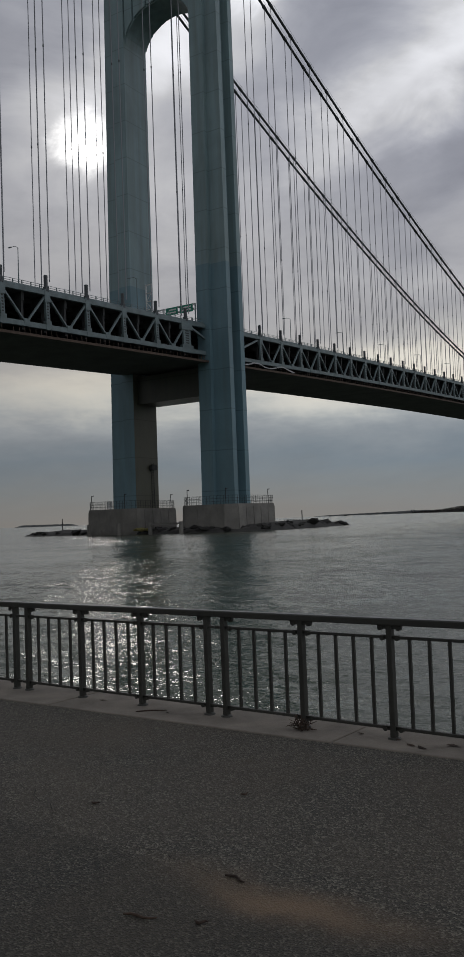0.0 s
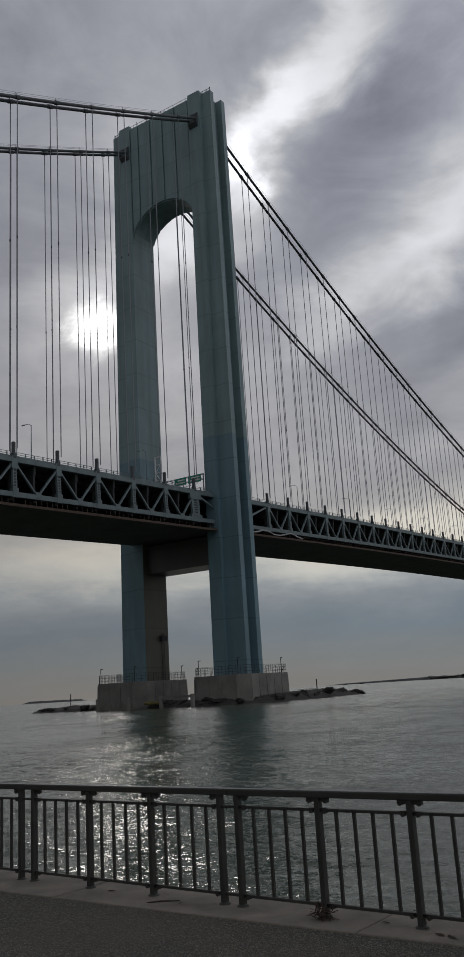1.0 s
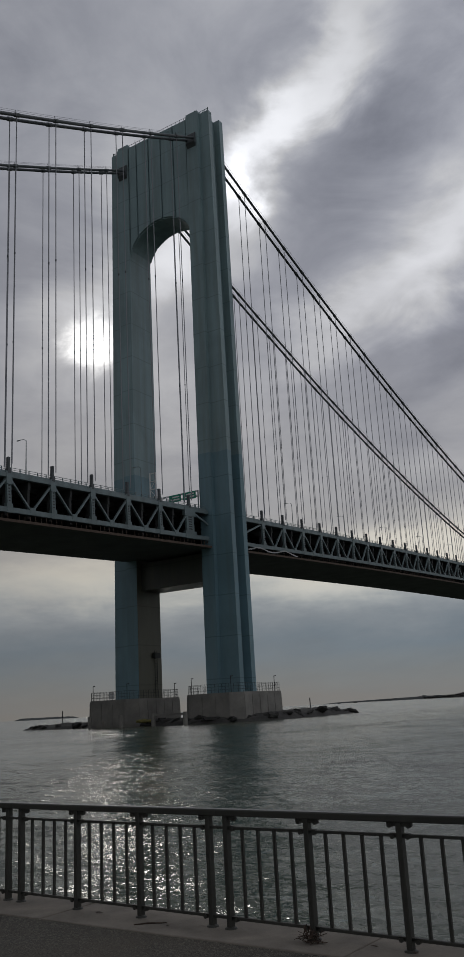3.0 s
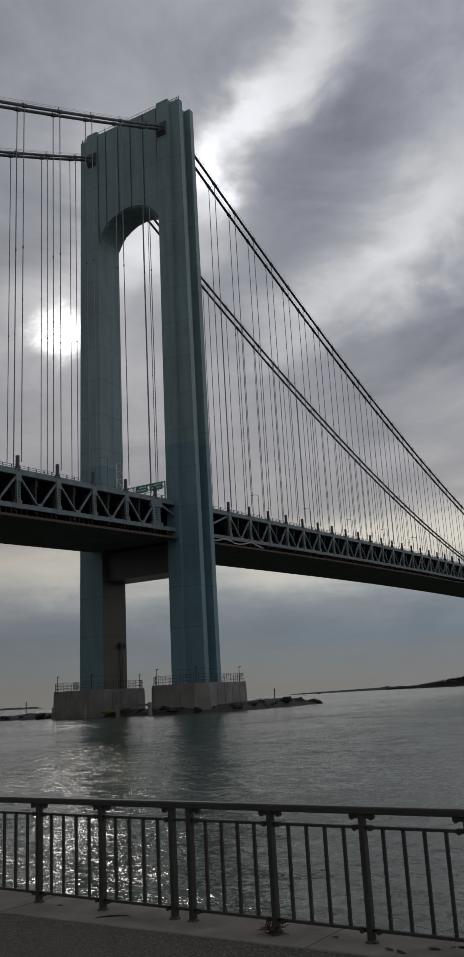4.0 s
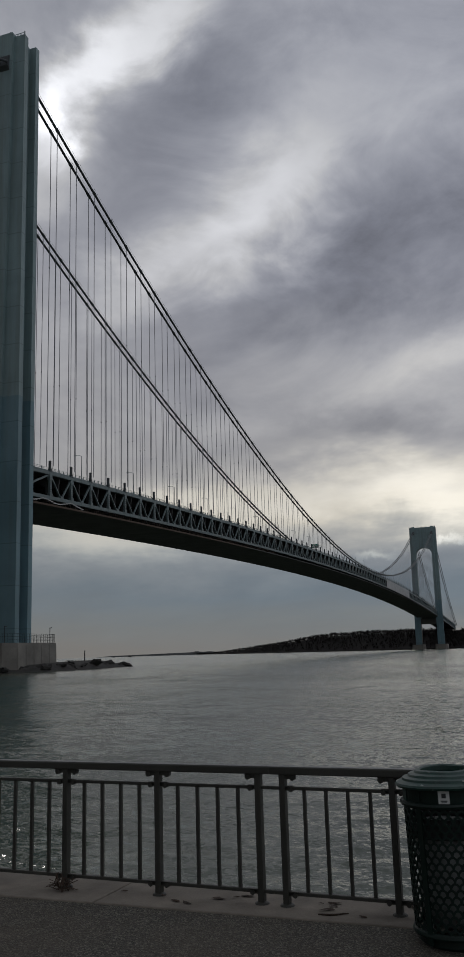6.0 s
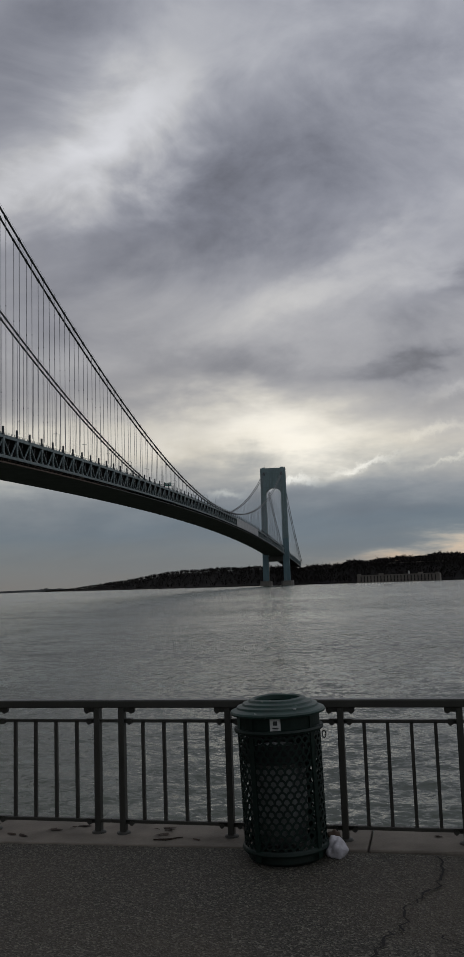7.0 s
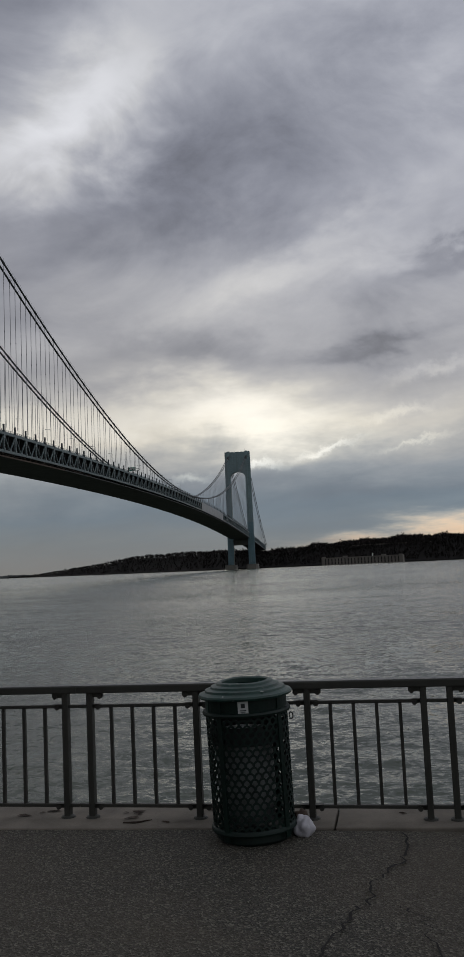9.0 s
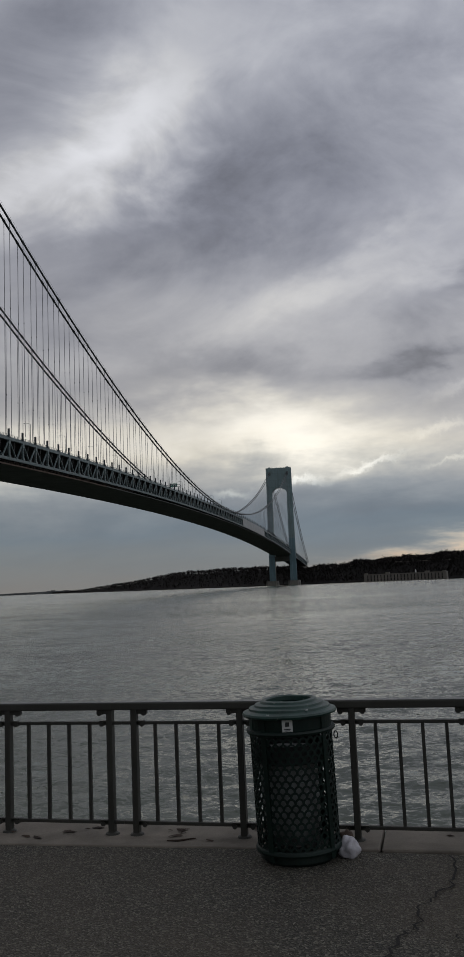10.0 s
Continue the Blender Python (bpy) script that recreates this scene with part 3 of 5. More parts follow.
    hi1 = [bm.verts.new((x1, y, H1 - 0.2)) for y in ys]
    for i in range(40):
        bm.faces.new((low0[i + 1], low0[i], hi0[i], hi0[i + 1]))
        bm.faces.new((low1[i], low1[i + 1], hi1[i + 1], hi1[i]))
        bm.faces.new((low0[i], low0[i + 1], low1[i + 1], low1[i])).material_index = 0
        bm.faces.new((hi0[i + 1], hi0[i], hi1[i], hi1[i + 1]))
    bmesh.ops.recalc_face_normals(bm, faces=bm.faces)
    portal = part("portal_strut", bm, M_UP, top, "portal wall with a rounded arch under it")
    edges = [-13.3, -7.3, -1.7, 3.9, 9.5, 13.3]
    for fx, xa in ((-1, x0), (1, x1)):
        for ya, yb in zip(edges, edges[1:]):
            bm = bmesh.new()
            n, zt = 8, H1 - 0.8
            a0, a1 = ya + 0.32, yb - 0.32
            cols = [a0 + (a1 - a0) * i / n for i in range(n + 1)]
            pts = [(y, max(spring + 0.3, spring + rise * math.sqrt(max(0.0, 1 - (y / bi) ** 2)) + 0.4)) for y in cols]
            for (p, zp), (q, zq) in zip(pts, pts[1:]):
                quadbox(bm, [(xa, p, zp), (xa, q, zq), (xa + fx * 0.55, q, zq), (xa + fx * 0.55, p, zp), (xa, p, zt), (xa, q, zt), (xa + fx * 0.55, q, zt), (xa + fx * 0.55, p, zt)])
            bmesh.ops.remove_doubles(bm, verts=bm.verts, dist=0.001)
            bmesh.ops.recalc_face_normals(bm, faces=bm.faces)
            part("panel", bm, M_UP, portal)
    bm = bmesh.new()
    for q in range(14):
        y = -12 + q * 1.85
        beam(bm, (-5.4, y, H1 - 0.3), (-5.4, y, H1 + 0.9), 0.09, 0.09)
    beam(bm, (-5.4, -13.4, H1 + 0.85), (-5.4, 13.4, H1 + 0.85), 0.09, 0.09)
    part("guard_rail", bm, M_DARK, portal)
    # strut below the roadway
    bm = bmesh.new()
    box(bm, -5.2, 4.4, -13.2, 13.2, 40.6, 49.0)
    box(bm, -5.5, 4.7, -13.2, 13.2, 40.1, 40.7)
    part("lower_strut", bm, M_STRUT, top, "dark grey box strut beneath the roadway")
    for side in (1, -1):
        bm = bmesh.new()
        y = -side * 13.0
        for q in range(16):
            z = LEG_BASE + 1 + q * 0.9
            beam(bm, (0.2, y + side * 0.35, z), (1.4, y + side * 0.35, z), 0.08, 0.08)
        for xq in (0.2, 1.4):
            beam(bm, (xq, y + side * 0.35, LEG_BASE), (xq, y + side * 0.35, LEG_BASE + 15), 0.12, 0.12)
        box(bm, -0.6, 2.2, *sorted((y, y + side * 1.2)), LEG_BASE + 12.6, LEG_BASE + 14.2)
        part("ladder", bm, M_DARK, top, "dark access ladder with a landing")
    return top


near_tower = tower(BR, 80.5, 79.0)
far_tower = copy_thing(near_tower, BR @ pose(SPAN + 0.8, 0, 0))

bm = bmesh.new()
beam(bm, (-6.75, -13.9, 60.5), (-6.75, -13.9, 74.5), 0.55, 0.4)
box(bm, -7.2, -6.4, -14.5, -13.3, 73.6, 75.6)
part("conduit", bm, M_DARK, near_tower, "dark cable conduit with a box above the roadway")

# concrete piers under each leg, with railings and lamps on top


def pier(m, h):
    top = empty("bridge_pier", m, "stained grey concrete pier carrying a tower leg", "bridge pier", "bridge piers")
    bm = bmesh.new()
    w, d, c = 9.9, 13.4, 3.0
    ring = [(-d + c, -w), (d - c, -w), (d, -w + c), (d, w - c), (d - c, w), (-d + c, w), (-d, w - c), (-d, -w + c)]
    lo = [bm.verts.new((x * 1.02, y * 1.02, SEA - 3)) for x, y in ring]
    hi = [bm.verts.new((x, y, h)) for x, y in ring]
    for i in range(8):
        bm.faces.new((lo[i], lo[(i + 1) % 8], hi[(i + 1) % 8], hi[i]))
    bm.faces.new(hi)
    part("block", bm, M_PIER, top)
    # cast panels stand a little proud of the block
    for i in range(8):
        p, q = Vector((*ring[i], 0)), Vector((*ring[(i + 1) % 8], 0))
        n = max(1, round((q - p).length / 4.4))
        out = (q - p).normalized().cross(Vector((0, 0, 1)))
        for j in range(n):
            a, b = p.lerp(q, (j + 0.03) / n), p.lerp(q, (j + 0.97) / n)
            bm = bmesh.new()
            quadbox(bm, [(*(a + out * 0.05).xy, SEA + 0.4), (*(b + out * 0.05).xy, SEA + 0.4), (*(b + out * 0.32).xy, SEA + 0.4), (*(a + out * 0.32).xy, SEA + 0.4),
                         (*(a - out * 0.1).xy, h - 0.7), (*(b - out * 0.1).xy, h - 0.7), (*(b + out * 0.14).xy, h - 0.7), (*(a + out * 0.14).xy, h - 0.7)])
            bmesh.ops.recalc_face_normals(bm, faces=bm.faces)
            part("cast_panel", bm, M_PIER, top)
    bm = bmesh.new()
    for i in range(8):
        p, q = Vector((*ring[i], h)) * 1.0, Vector((*ring[(i + 1) % 8], h))
        p.xy, q.xy = p.xy * 0.97, q.xy * 0.97
        n = max(2, round((q - p).length / 1.25))
        for j in range(n):
            a = p.lerp(q, j / n)
            beam(bm, a, a + Vector((0, 0, 2.5)), 0.07, 0.07)
        for zz in (0.85, 1.7, 2.5):
            beam(bm, p + Vector((0, 0, zz)), q + Vector((0, 0, zz)), 0.07, 0.07)
    part("railing", bm, M_DARK, top, "dark steel railing round the pier top")
    for x, y in ((-d + 1.2, -w + 3.0), (-d + 1.2, w - 3.0), (d - 1.5, -w + 3.0)):
        bm = bmesh.new()
        tube(bm, [(x, y, h), (x, y, h + 4.6)], 0.1, 6)
        beam(bm, (x, y, h + 4.5), (x + 0.9, y, h + 4.6), 0.35, 0.2)
        part("lamp", bm, M_DARK, top)
    return top


PIER_H = LEG_BASE
first = None
for a0 in (0.0, SPAN + 0.8):
    for side in (1, -1):
        m = BR @ pose(a0 - 2.3, -side * 19.1, 0)
        first = pier(m, PIER_H) if first is None else (copy_thing(first, m) and first)

# ---- deck ----


def mesh_of(name, bm, mat):
    me = bpy.data.meshes.new(name)
    bm.to_mesh(me)
    bm.free()
    me.materials.append(mat)
    return me


def truss_meshes():
    """The members of one panel of the stiffening truss, hung below the top chord; x along, outwards is -y."""
    L, D = PITCH, 8.3

    def top_chord(bm):
        box(bm, 0, L, -0.45, 0.45, -0.55, 0.55)

    def bottom_chord(bm):
        box(bm, 0, L, -0.45, 0.45, -D - 0.6, -D + 0.6)
        box(bm, L / 2 - 0.9, L / 2 + 0.9, -0.5, 0.5, -D - 0.3, -D + 1.2)

    def upright(bm):
        box(bm, -0.62, 0.62, -0.34, 0.34, -D + 0.6, -0.55)
        box(bm, -0.9, 0.9, -0.5, 0.5, -2.2, 0.9)
        box(bm, -0.9, 0.9, -0.5, 0.5, -D - 0.7, -D + 1.5)
        for i in range(6):
            box(bm, -0.28, 0.28, -0.36, -0.34, -D + 2.0 + i * 0.72, -D + 2.35 + i * 0.72, 1)

    def diagonal(bm):
        beam(bm, (0.6, 0, -0.9), (L / 2 - 0.2, 0, -D + 0.4), 0.42, 0.55, (0, 1, 0))

    def diagonal2(bm):
        beam(bm, (L - 0.6, 0, -0.9), (L / 2 + 0.2, 0, -D + 0.4), 0.42, 0.55, (0, 1, 0))

    def edge_rail(bm):
        box(bm, 0, L, 0.2, 0.8, 0.55, 1.15)
        for i in range(5):
            x = L * (i + 0.5) / 5
            beam(bm, (x, 0.5, 1.1), (x, 0.5, 2.1), 0.2, 0.2)
        for zz in (1.6, 2.1):
            beam(bm, (0, 0.5, zz), (L, 0.5, zz), 0.09, 0.09)

    made, whole = [], bmesh.new()
    for name, f in (("top_chord", top_chord), ("bottom_chord", bottom_chord), ("truss_post", upright), ("diagonal", diagonal), ("diagonal", diagonal2), ("edge_rail", edge_rail)):
        bm = bmesh.new()
        f(bm)
        f(whole)
        me = mesh_of(name, bm, M_STEEL)
        me.materials.append(M_DARK)
        made.append((name, me))
    whole_me = mesh_of("truss_panel", whole, M_STEEL)
    whole_me.materials.append(M_DARK)
    return made, whole_me


def frame_mesh():
    """Cross frame between the two trusses with two wide openings for the lower roadway."""
    bm = bmesh.new()
    box(bm, -0.4, 0.4, -15.2, 15.2, -2.6, -0.3)
    box(bm, -0.4, 0.4, -15.2, 15.2, -9.6, -7.9)
    for y in (-15.0, -0.4, 14.2):
        box(bm, -0.35, 0.35, y, y + 0.8, -7.9, -2.6)
    for s in (-1, 1):
        quadbox(bm, [(-0.3, s * 14.2, -4.6), (0.3, s * 14.2, -4.6), (0.3, s * 14.3, -4.4), (-0.3, s * 14.3, -4.4), (-0.3, s * 10.5, -2.6), (0.3, s * 10.5, -2.6), (0.3, s * 14.3, -2.6), (-0.3, s * 14.3, -2.6)])
    bmesh.ops.recalc_face_normals(bm, faces=bm.faces)
    me = bpy.data.meshes.new("cross_frame")
    bm.to_mesh(me)
    bm.free()
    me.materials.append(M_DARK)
    return me


def strip(bm, stations, y0, y1, dz0, dz1):
    rows = []
    for a in stations:
        z = deck_z(a)
        rows.append([bm.verts.new(p) for p in ((a, y0, z + dz0), (a, y1, z + dz0), (a, y1, z + dz1), (a, y0, z + dz1))])
    for p, q in zip(rows, rows[1:]):
        for j in range(4):
            bm.faces.new((p[j], p[(j + 1) % 4], q[(j + 1) % 4], q[j]))
    bm.faces.new(rows[0][::-1])
    bm.faces.new(rows[-1])
    bmesh.ops.recalc_face_normals(bm, faces=bm.faces)


def deck():
    top = empty("bridge_deck", BR, "double-deck roadway in a blue-grey steel stiffening truss", "bridge deck")
    line = [STATIONS[0]] + [STATIONS[0] + i * 14.0 for i in range(1, int((STATIONS[-1] - STATIONS[0]) / 14) + 1)] + [STATIONS[-1]]
    for name, y0, y1, d0, d1, mat, text in (
            ("upper_roadway", -15.1, 15.1, -0.6, 0.5, M_ROAD, "upper asphalt roadway slab"),
            ("lower_roadway", -14.9, 14.9, -8.4, -7.6, M_ROAD, "lower roadway slab in deep shade")):
        bm = bmesh.new()
        strip(bm, line, y0, y1, d0, d1)
        part(name, bm, mat, top, text)
    for i in range(5):
        bm = bmesh.new()
        y = -11 + i * 5.5
        strip(bm, line, y - 0.25, y + 0.25, -2.0, -0.7)
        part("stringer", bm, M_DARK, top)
    (members, tm), fm = truss_meshes(), frame_mesh()
    spans = list(zip(STATIONS, STATIONS[1:]))
    for a, b in spans:
        za, zb = deck_z(a), deck_z(b)
        tilt = -math.degrees(math.atan2(zb - za, b - a))
        for s in (-1, 1):
            size = ((b - a) / PITCH, -1 if s > 0 else 1, 1)
            if s < 0 and -110 < a < 620:
                for name, me in members:
                    shared(name, me, top, pose(a, s * EDGE, za, 0, tilt, 0)).scale = size
            else:
                ob = shared("truss_panel", tm, top, pose(a, s * EDGE, za, 0, tilt, 0))
                ob.scale = size
                ob["kind"] = "stuff"
        shared("cross_frame", fm, top, pose(a, 0, za))
        shared("cross_frame", fm, top, pose((a + b) / 2, 0, (za + zb) / 2))
    # hanger sockets stand on the top chord
    bm = bmesh.new()
    box(bm, -0.34, 0.34, -0.4, 0.4, 0.4, 4.4)
    box(bm, -0.5, 0.5, -0.55, 0.55, 0.4, 1.6)
    bmesh.ops.bevel(bm, geom=list(bm.edges), offset=0.06, segments=1, affect="EDGES")
    me = bpy.data.meshes.new("hanger_socket")
    bm.to_mesh(me)
    bm.free()
    me.materials.append(M_CABLE)
    for a in STATIONS:
        if -110 < a < SPAN - 20:
            for s in (-1, 1):
                shared("hanger_socket", me, top, pose(a, s * EDGE, deck_z(a)))
    # painters' platform slung below the lower roadway
    bm = bmesh.new()
    strip(bm, [a for a in line if a < 1290], -16.9, 16.9, -11.2, -10.75)
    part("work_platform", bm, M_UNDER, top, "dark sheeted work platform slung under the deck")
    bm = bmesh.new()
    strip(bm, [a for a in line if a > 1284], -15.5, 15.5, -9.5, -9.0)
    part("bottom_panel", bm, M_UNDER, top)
    bm = bmesh.new()
    rng = random.Random(4)
    for i in range(int((300 + 100) / 1.75)):
        a = -100 + i * 1.75
        if a > 300 or rng.random() < 0.12:
            continue
        z = deck_z(a)
        beam(bm, (a, -16.6, z - 10.8), (a + rng.uniform(-0.1, 0.1), -16.5, z - 9.2 - rng.uniform(0, 0.5)), 0.13, 0.13)
        if rng.random() < 0.4:
            beam(bm, (a, -16.7, z - 10.9), (a + 1.75, -16.7, z - 11.0 + rng.uniform(-0.1, 0.1)), 0.16, 0.22)
    part("platform_post", bm, M_RUST, top, "rusty guard posts along the platform edge")["kind"] = "stuff"
    bm = bmesh.new()
    strip(bm, [-100 + i * 10 for i in range(35)], -17.05, -16.85, -11.35, -10.7)
    part("platform_edge", bm, M_RUST, top, "rusty edge board")
    # torn pale tarpaulin beyond the near tower
    bm = bmesh.new()
    for i in range(26):
        a = 8 + i * 1.5
        z = deck_z(a) - 9.6 - 0.6 * math.sin(i * 0.55) - rng.uniform(0, 0.35)
        beam(bm, (a, -16.9, z), (a + 1.55, -16.9, deck_z(a + 1.5) - 9.6 - 0.6 * math.sin((i + 1) * 0.55)), 0.1, 0.28 + 0.15 * rng.random())
    part("tarpaulin", bm, M_WRAP, top, "torn pale tarpaulin edge")
    # pale containment sheets over the truss far out on the span
    a = 745.0
    while a < 925:
        bm = bmesh.new()
        strip(bm, [a, a + 13.6], -16.75, -16.5, -8.9, 0.6)
        part("containment_sheet", bm, M_WRAP, top, "pale protective sheeting hung on the truss")
        a += PITCH
    return top


bridge_deck = deck()

# ---- main cables and their suspenders ----


def cables():
    bm = bmesh.new()
    beam(bm, (0, 0, 0), (0, 0, -1), 0.2, 0.16)
    rope = bpy.data.meshes.new("suspender")
    bm.to_mesh(rope)
    bm.free()
    rope.materials.append(M_ROPE)
    bm = bmesh.new()
    tube(bm, [(-0.85, 0, 0), (-0.8, 0, 0), (0.8, 0, 0), (0.85, 0, 0)], [0.4, 0.62, 0.62, 0.4], 8)
    beam(bm, (0, 0, 0.3), (0, 0, 1.35), 0.1, 0.1)
    band = bpy.data.meshes.new("cable_band")
    bm.to_mesh(band)
    bm.free()
    band.materials.append(M_CABLE)
    bm = bmesh.new()
    box(bm, -0.16, 0.16, -0.16, 0.16, -0.35, 0.35)
    bevelled(bm, 0.05)
    clamp = mesh_of("rope_clamp", bm, M_CABLE)
    for y in (-EDGE - 1.3, -EDGE + 1.3, EDGE - 1.3, EDGE + 1.3):
        top = empty("main_cable", BR, "dark painted main suspension cable with clamped bands", "cable", "main cables")
        xs = [-372 + i * 12 for i in range(32)] + [i * 11.8 for i in range(1, 110)] + [SPAN + i * 12 for i in range(32)]
        bm = bmesh.new()
        tube(bm, [(x, y, cable_z(x)) for x in xs], 0.47, 8)
        part("strand", bm, M_CABLE, top, smooth=True)
        bm = bmesh.new()
        for s in (-0.42, 0.42):
            tube(bm, [(x, y + s, cable_z(x) + 1.25) for x in xs if -130 < x < SPAN], 0.035, 4)
        part("hand_rope", bm, M_CABLE, top)
        for a in STATIONS:
            z = cable_z(a)
            h = z - deck_z(a) - 4.0
            if h > 0.6:
                ob = shared("suspender", rope, top, pose(a, y * 1.0, z))
                ob.scale = (1, 1, h + 1.5)
                if -110 < a < 250:
                    shared("rope_clamp", clamp, top, pose(a, y, z - h * (0.43 if y < 0 else 0.56)))
            if -110 < a < 620:
                sl = math.degrees(math.atan2(cable_z(a + 1) - cable_z(a - 1), 2))
                shared("cable_band", band, top, pose(a, y, z, 0, -sl, 0))


cables()

# plain concrete blocks that take the cable ends on both shores
for a, s in ((-395.0, -1), (SPAN + 395.0, 1)):
    bm = bmesh.new()
    box(bm, a - 30, a + 30, -24, 24, -3, 52 if s < 0 else 33)
    ob = finish("anchorage_wall", bm, M_PIER)
    ob.matrix_basis = BR
    tagged(ob, "plain concrete anchorage block holding the cable ends", "anchorage", kind="structure")

# ---- roadway furniture ----


def street_lamp(m):
    top = empty("street_lamp", m, "thin grey roadway lamp with one curved arm", "street lamp", "roadway lamps")
    bm = bmesh.new()
    tube(bm, [(0, 0, 0), (0, 0, 5), (0, 0, 9.5)], [0.16, 0.12, 0.09], 6)
    part("pole", bm, M_STEEL, top)
    bm = bmesh.new()
    tube(bm, [(0, 0, 9.4), (0, 0.8, 9.95), (0, 2.4, 10.1)], 0.07, 5)
    part("arm", bm, M_STEEL, top)
    bm = bmesh.new()
    box(bm, -0.2, 0.2, 2.2, 3.2, 9.95, 10.15)
    bevelled(bm, 0.05)
    part("lamp_head", bm, M_STEEL, top)
    return top


lamp = None
for i in range(17):
    a = -82 + i * 44.0
    for s in (-1, 1):
        m = BR @ pose(a + (0 if s < 0 else 20), s * 14.4, deck_z(a) + 0.5, 0, 0, 0 if s < 0 else 180)
        lamp = street_lamp(m) if lamp is None else (copy_thing(lamp, m) and lamp)


def gantry(a, y0, y1, boards, label):
    z = deck_z(a) + 0.5
    top = empty("sign_gantry", BR @ pose(a, 0, z), label, "road sign")
    for y in (y0, y1):
        bm = bmesh.new()
        tube(bm, [(0, y, 0), (0, y, 7.2)], 0.22, 8)
        part("post", bm, M_STEEL, top)
    bm = bmesh.new()
    for zz, xx in ((5.4, -0.5), (7.0, -0.5), (5.4, 0.5), (7.0, 0.5)):
        beam(bm, (xx, y0, zz), (xx, y1, zz), 0.16, 0.16)
    n = 12
    for i in range(n):
        ya, yb = lerp(y0, y1, i / n), lerp(y0, y1, (i + 1) / n)
        beam(bm, (-0.5, ya, 5.4), (-0.5, yb, 7.0), 0.1, 0.1)
        beam(bm, (-0.5, ya, 7.0), (0.5, ya, 7.0), 0.1, 0.1)
    part("truss_arm", bm, M_STEEL, top)
    for ya, yb, za, zb in boards:
        bm = bmesh.new()
        box(bm, -0.85, -0.65, ya, yb, za, zb)
        bevelled(bm, 0.04)
        board = part("sign_board", bm, M_SIGN, top, "green road sign with pale lines of writing")
        for q in range(2):
            bm = bmesh.new()
            zq = lerp(za, zb, 0.32 + 0.36 * q)
            box(bm, -0.88, -0.86, ya + 0.5, yb - 0.6 - 0.7 * q, zq - 0.2, zq + 0.2)
            part("lettering", bm, M_WHITE, board)
    return top


gantry(-8.0, -13.0, 12.6, ((-12.6, -7.6, 4.6, 7.0), (-6.8, -2.2, 4.6, 7.0)), "steel sign gantry with green road signs over the roadway")
gantry(440.0, -14.0, 14.0, ((-11.5, -5.6, 5.4, 8.0), (2.4, 8.8, 5.4, 8.0)), "steel sign gantry over the roadway at mid span")


def ladder_frame():
    """Pale climbing frame that stands on the roadway edge beside the tower."""
    top = empty("access_frame", BR @ pose(-30.0, -12.3, deck_z(-30) + 0.5), "pale steel access frame standing beside the tower leg", "scaffold")
    for y in (-1.0, 1.0):
        bm = bmesh.new()
        beam(bm, (0, y, 0), (0, y, 9.6), 0.26, 0.26)
        part("upright", bm, M_WHITE, top)
    for z in (2.2, 4.6, 7.0, 9.4):
        bm = bmesh.new()
        beam(bm, (0, -1.0, z), (0, 1.0, z), 0.24, 0.24)
        part("rung", bm, M_WHITE, top)
    bm = bmesh.new()
    beam(bm, (0, -1.0, 2.2), (0, 1.0, 4.6), 0.14, 0.14)
    beam(bm, (0, 1.0, 4.6), (0, -1.0, 7.0), 0.14, 0.14)
    part("brace", bm, M_WHITE, top)


ladder_frame()

# ---- rock island round the near piers ----


def bmesh_copy(me):
    bm = bmesh.new()
    bm.from_mesh(me)
    return bm


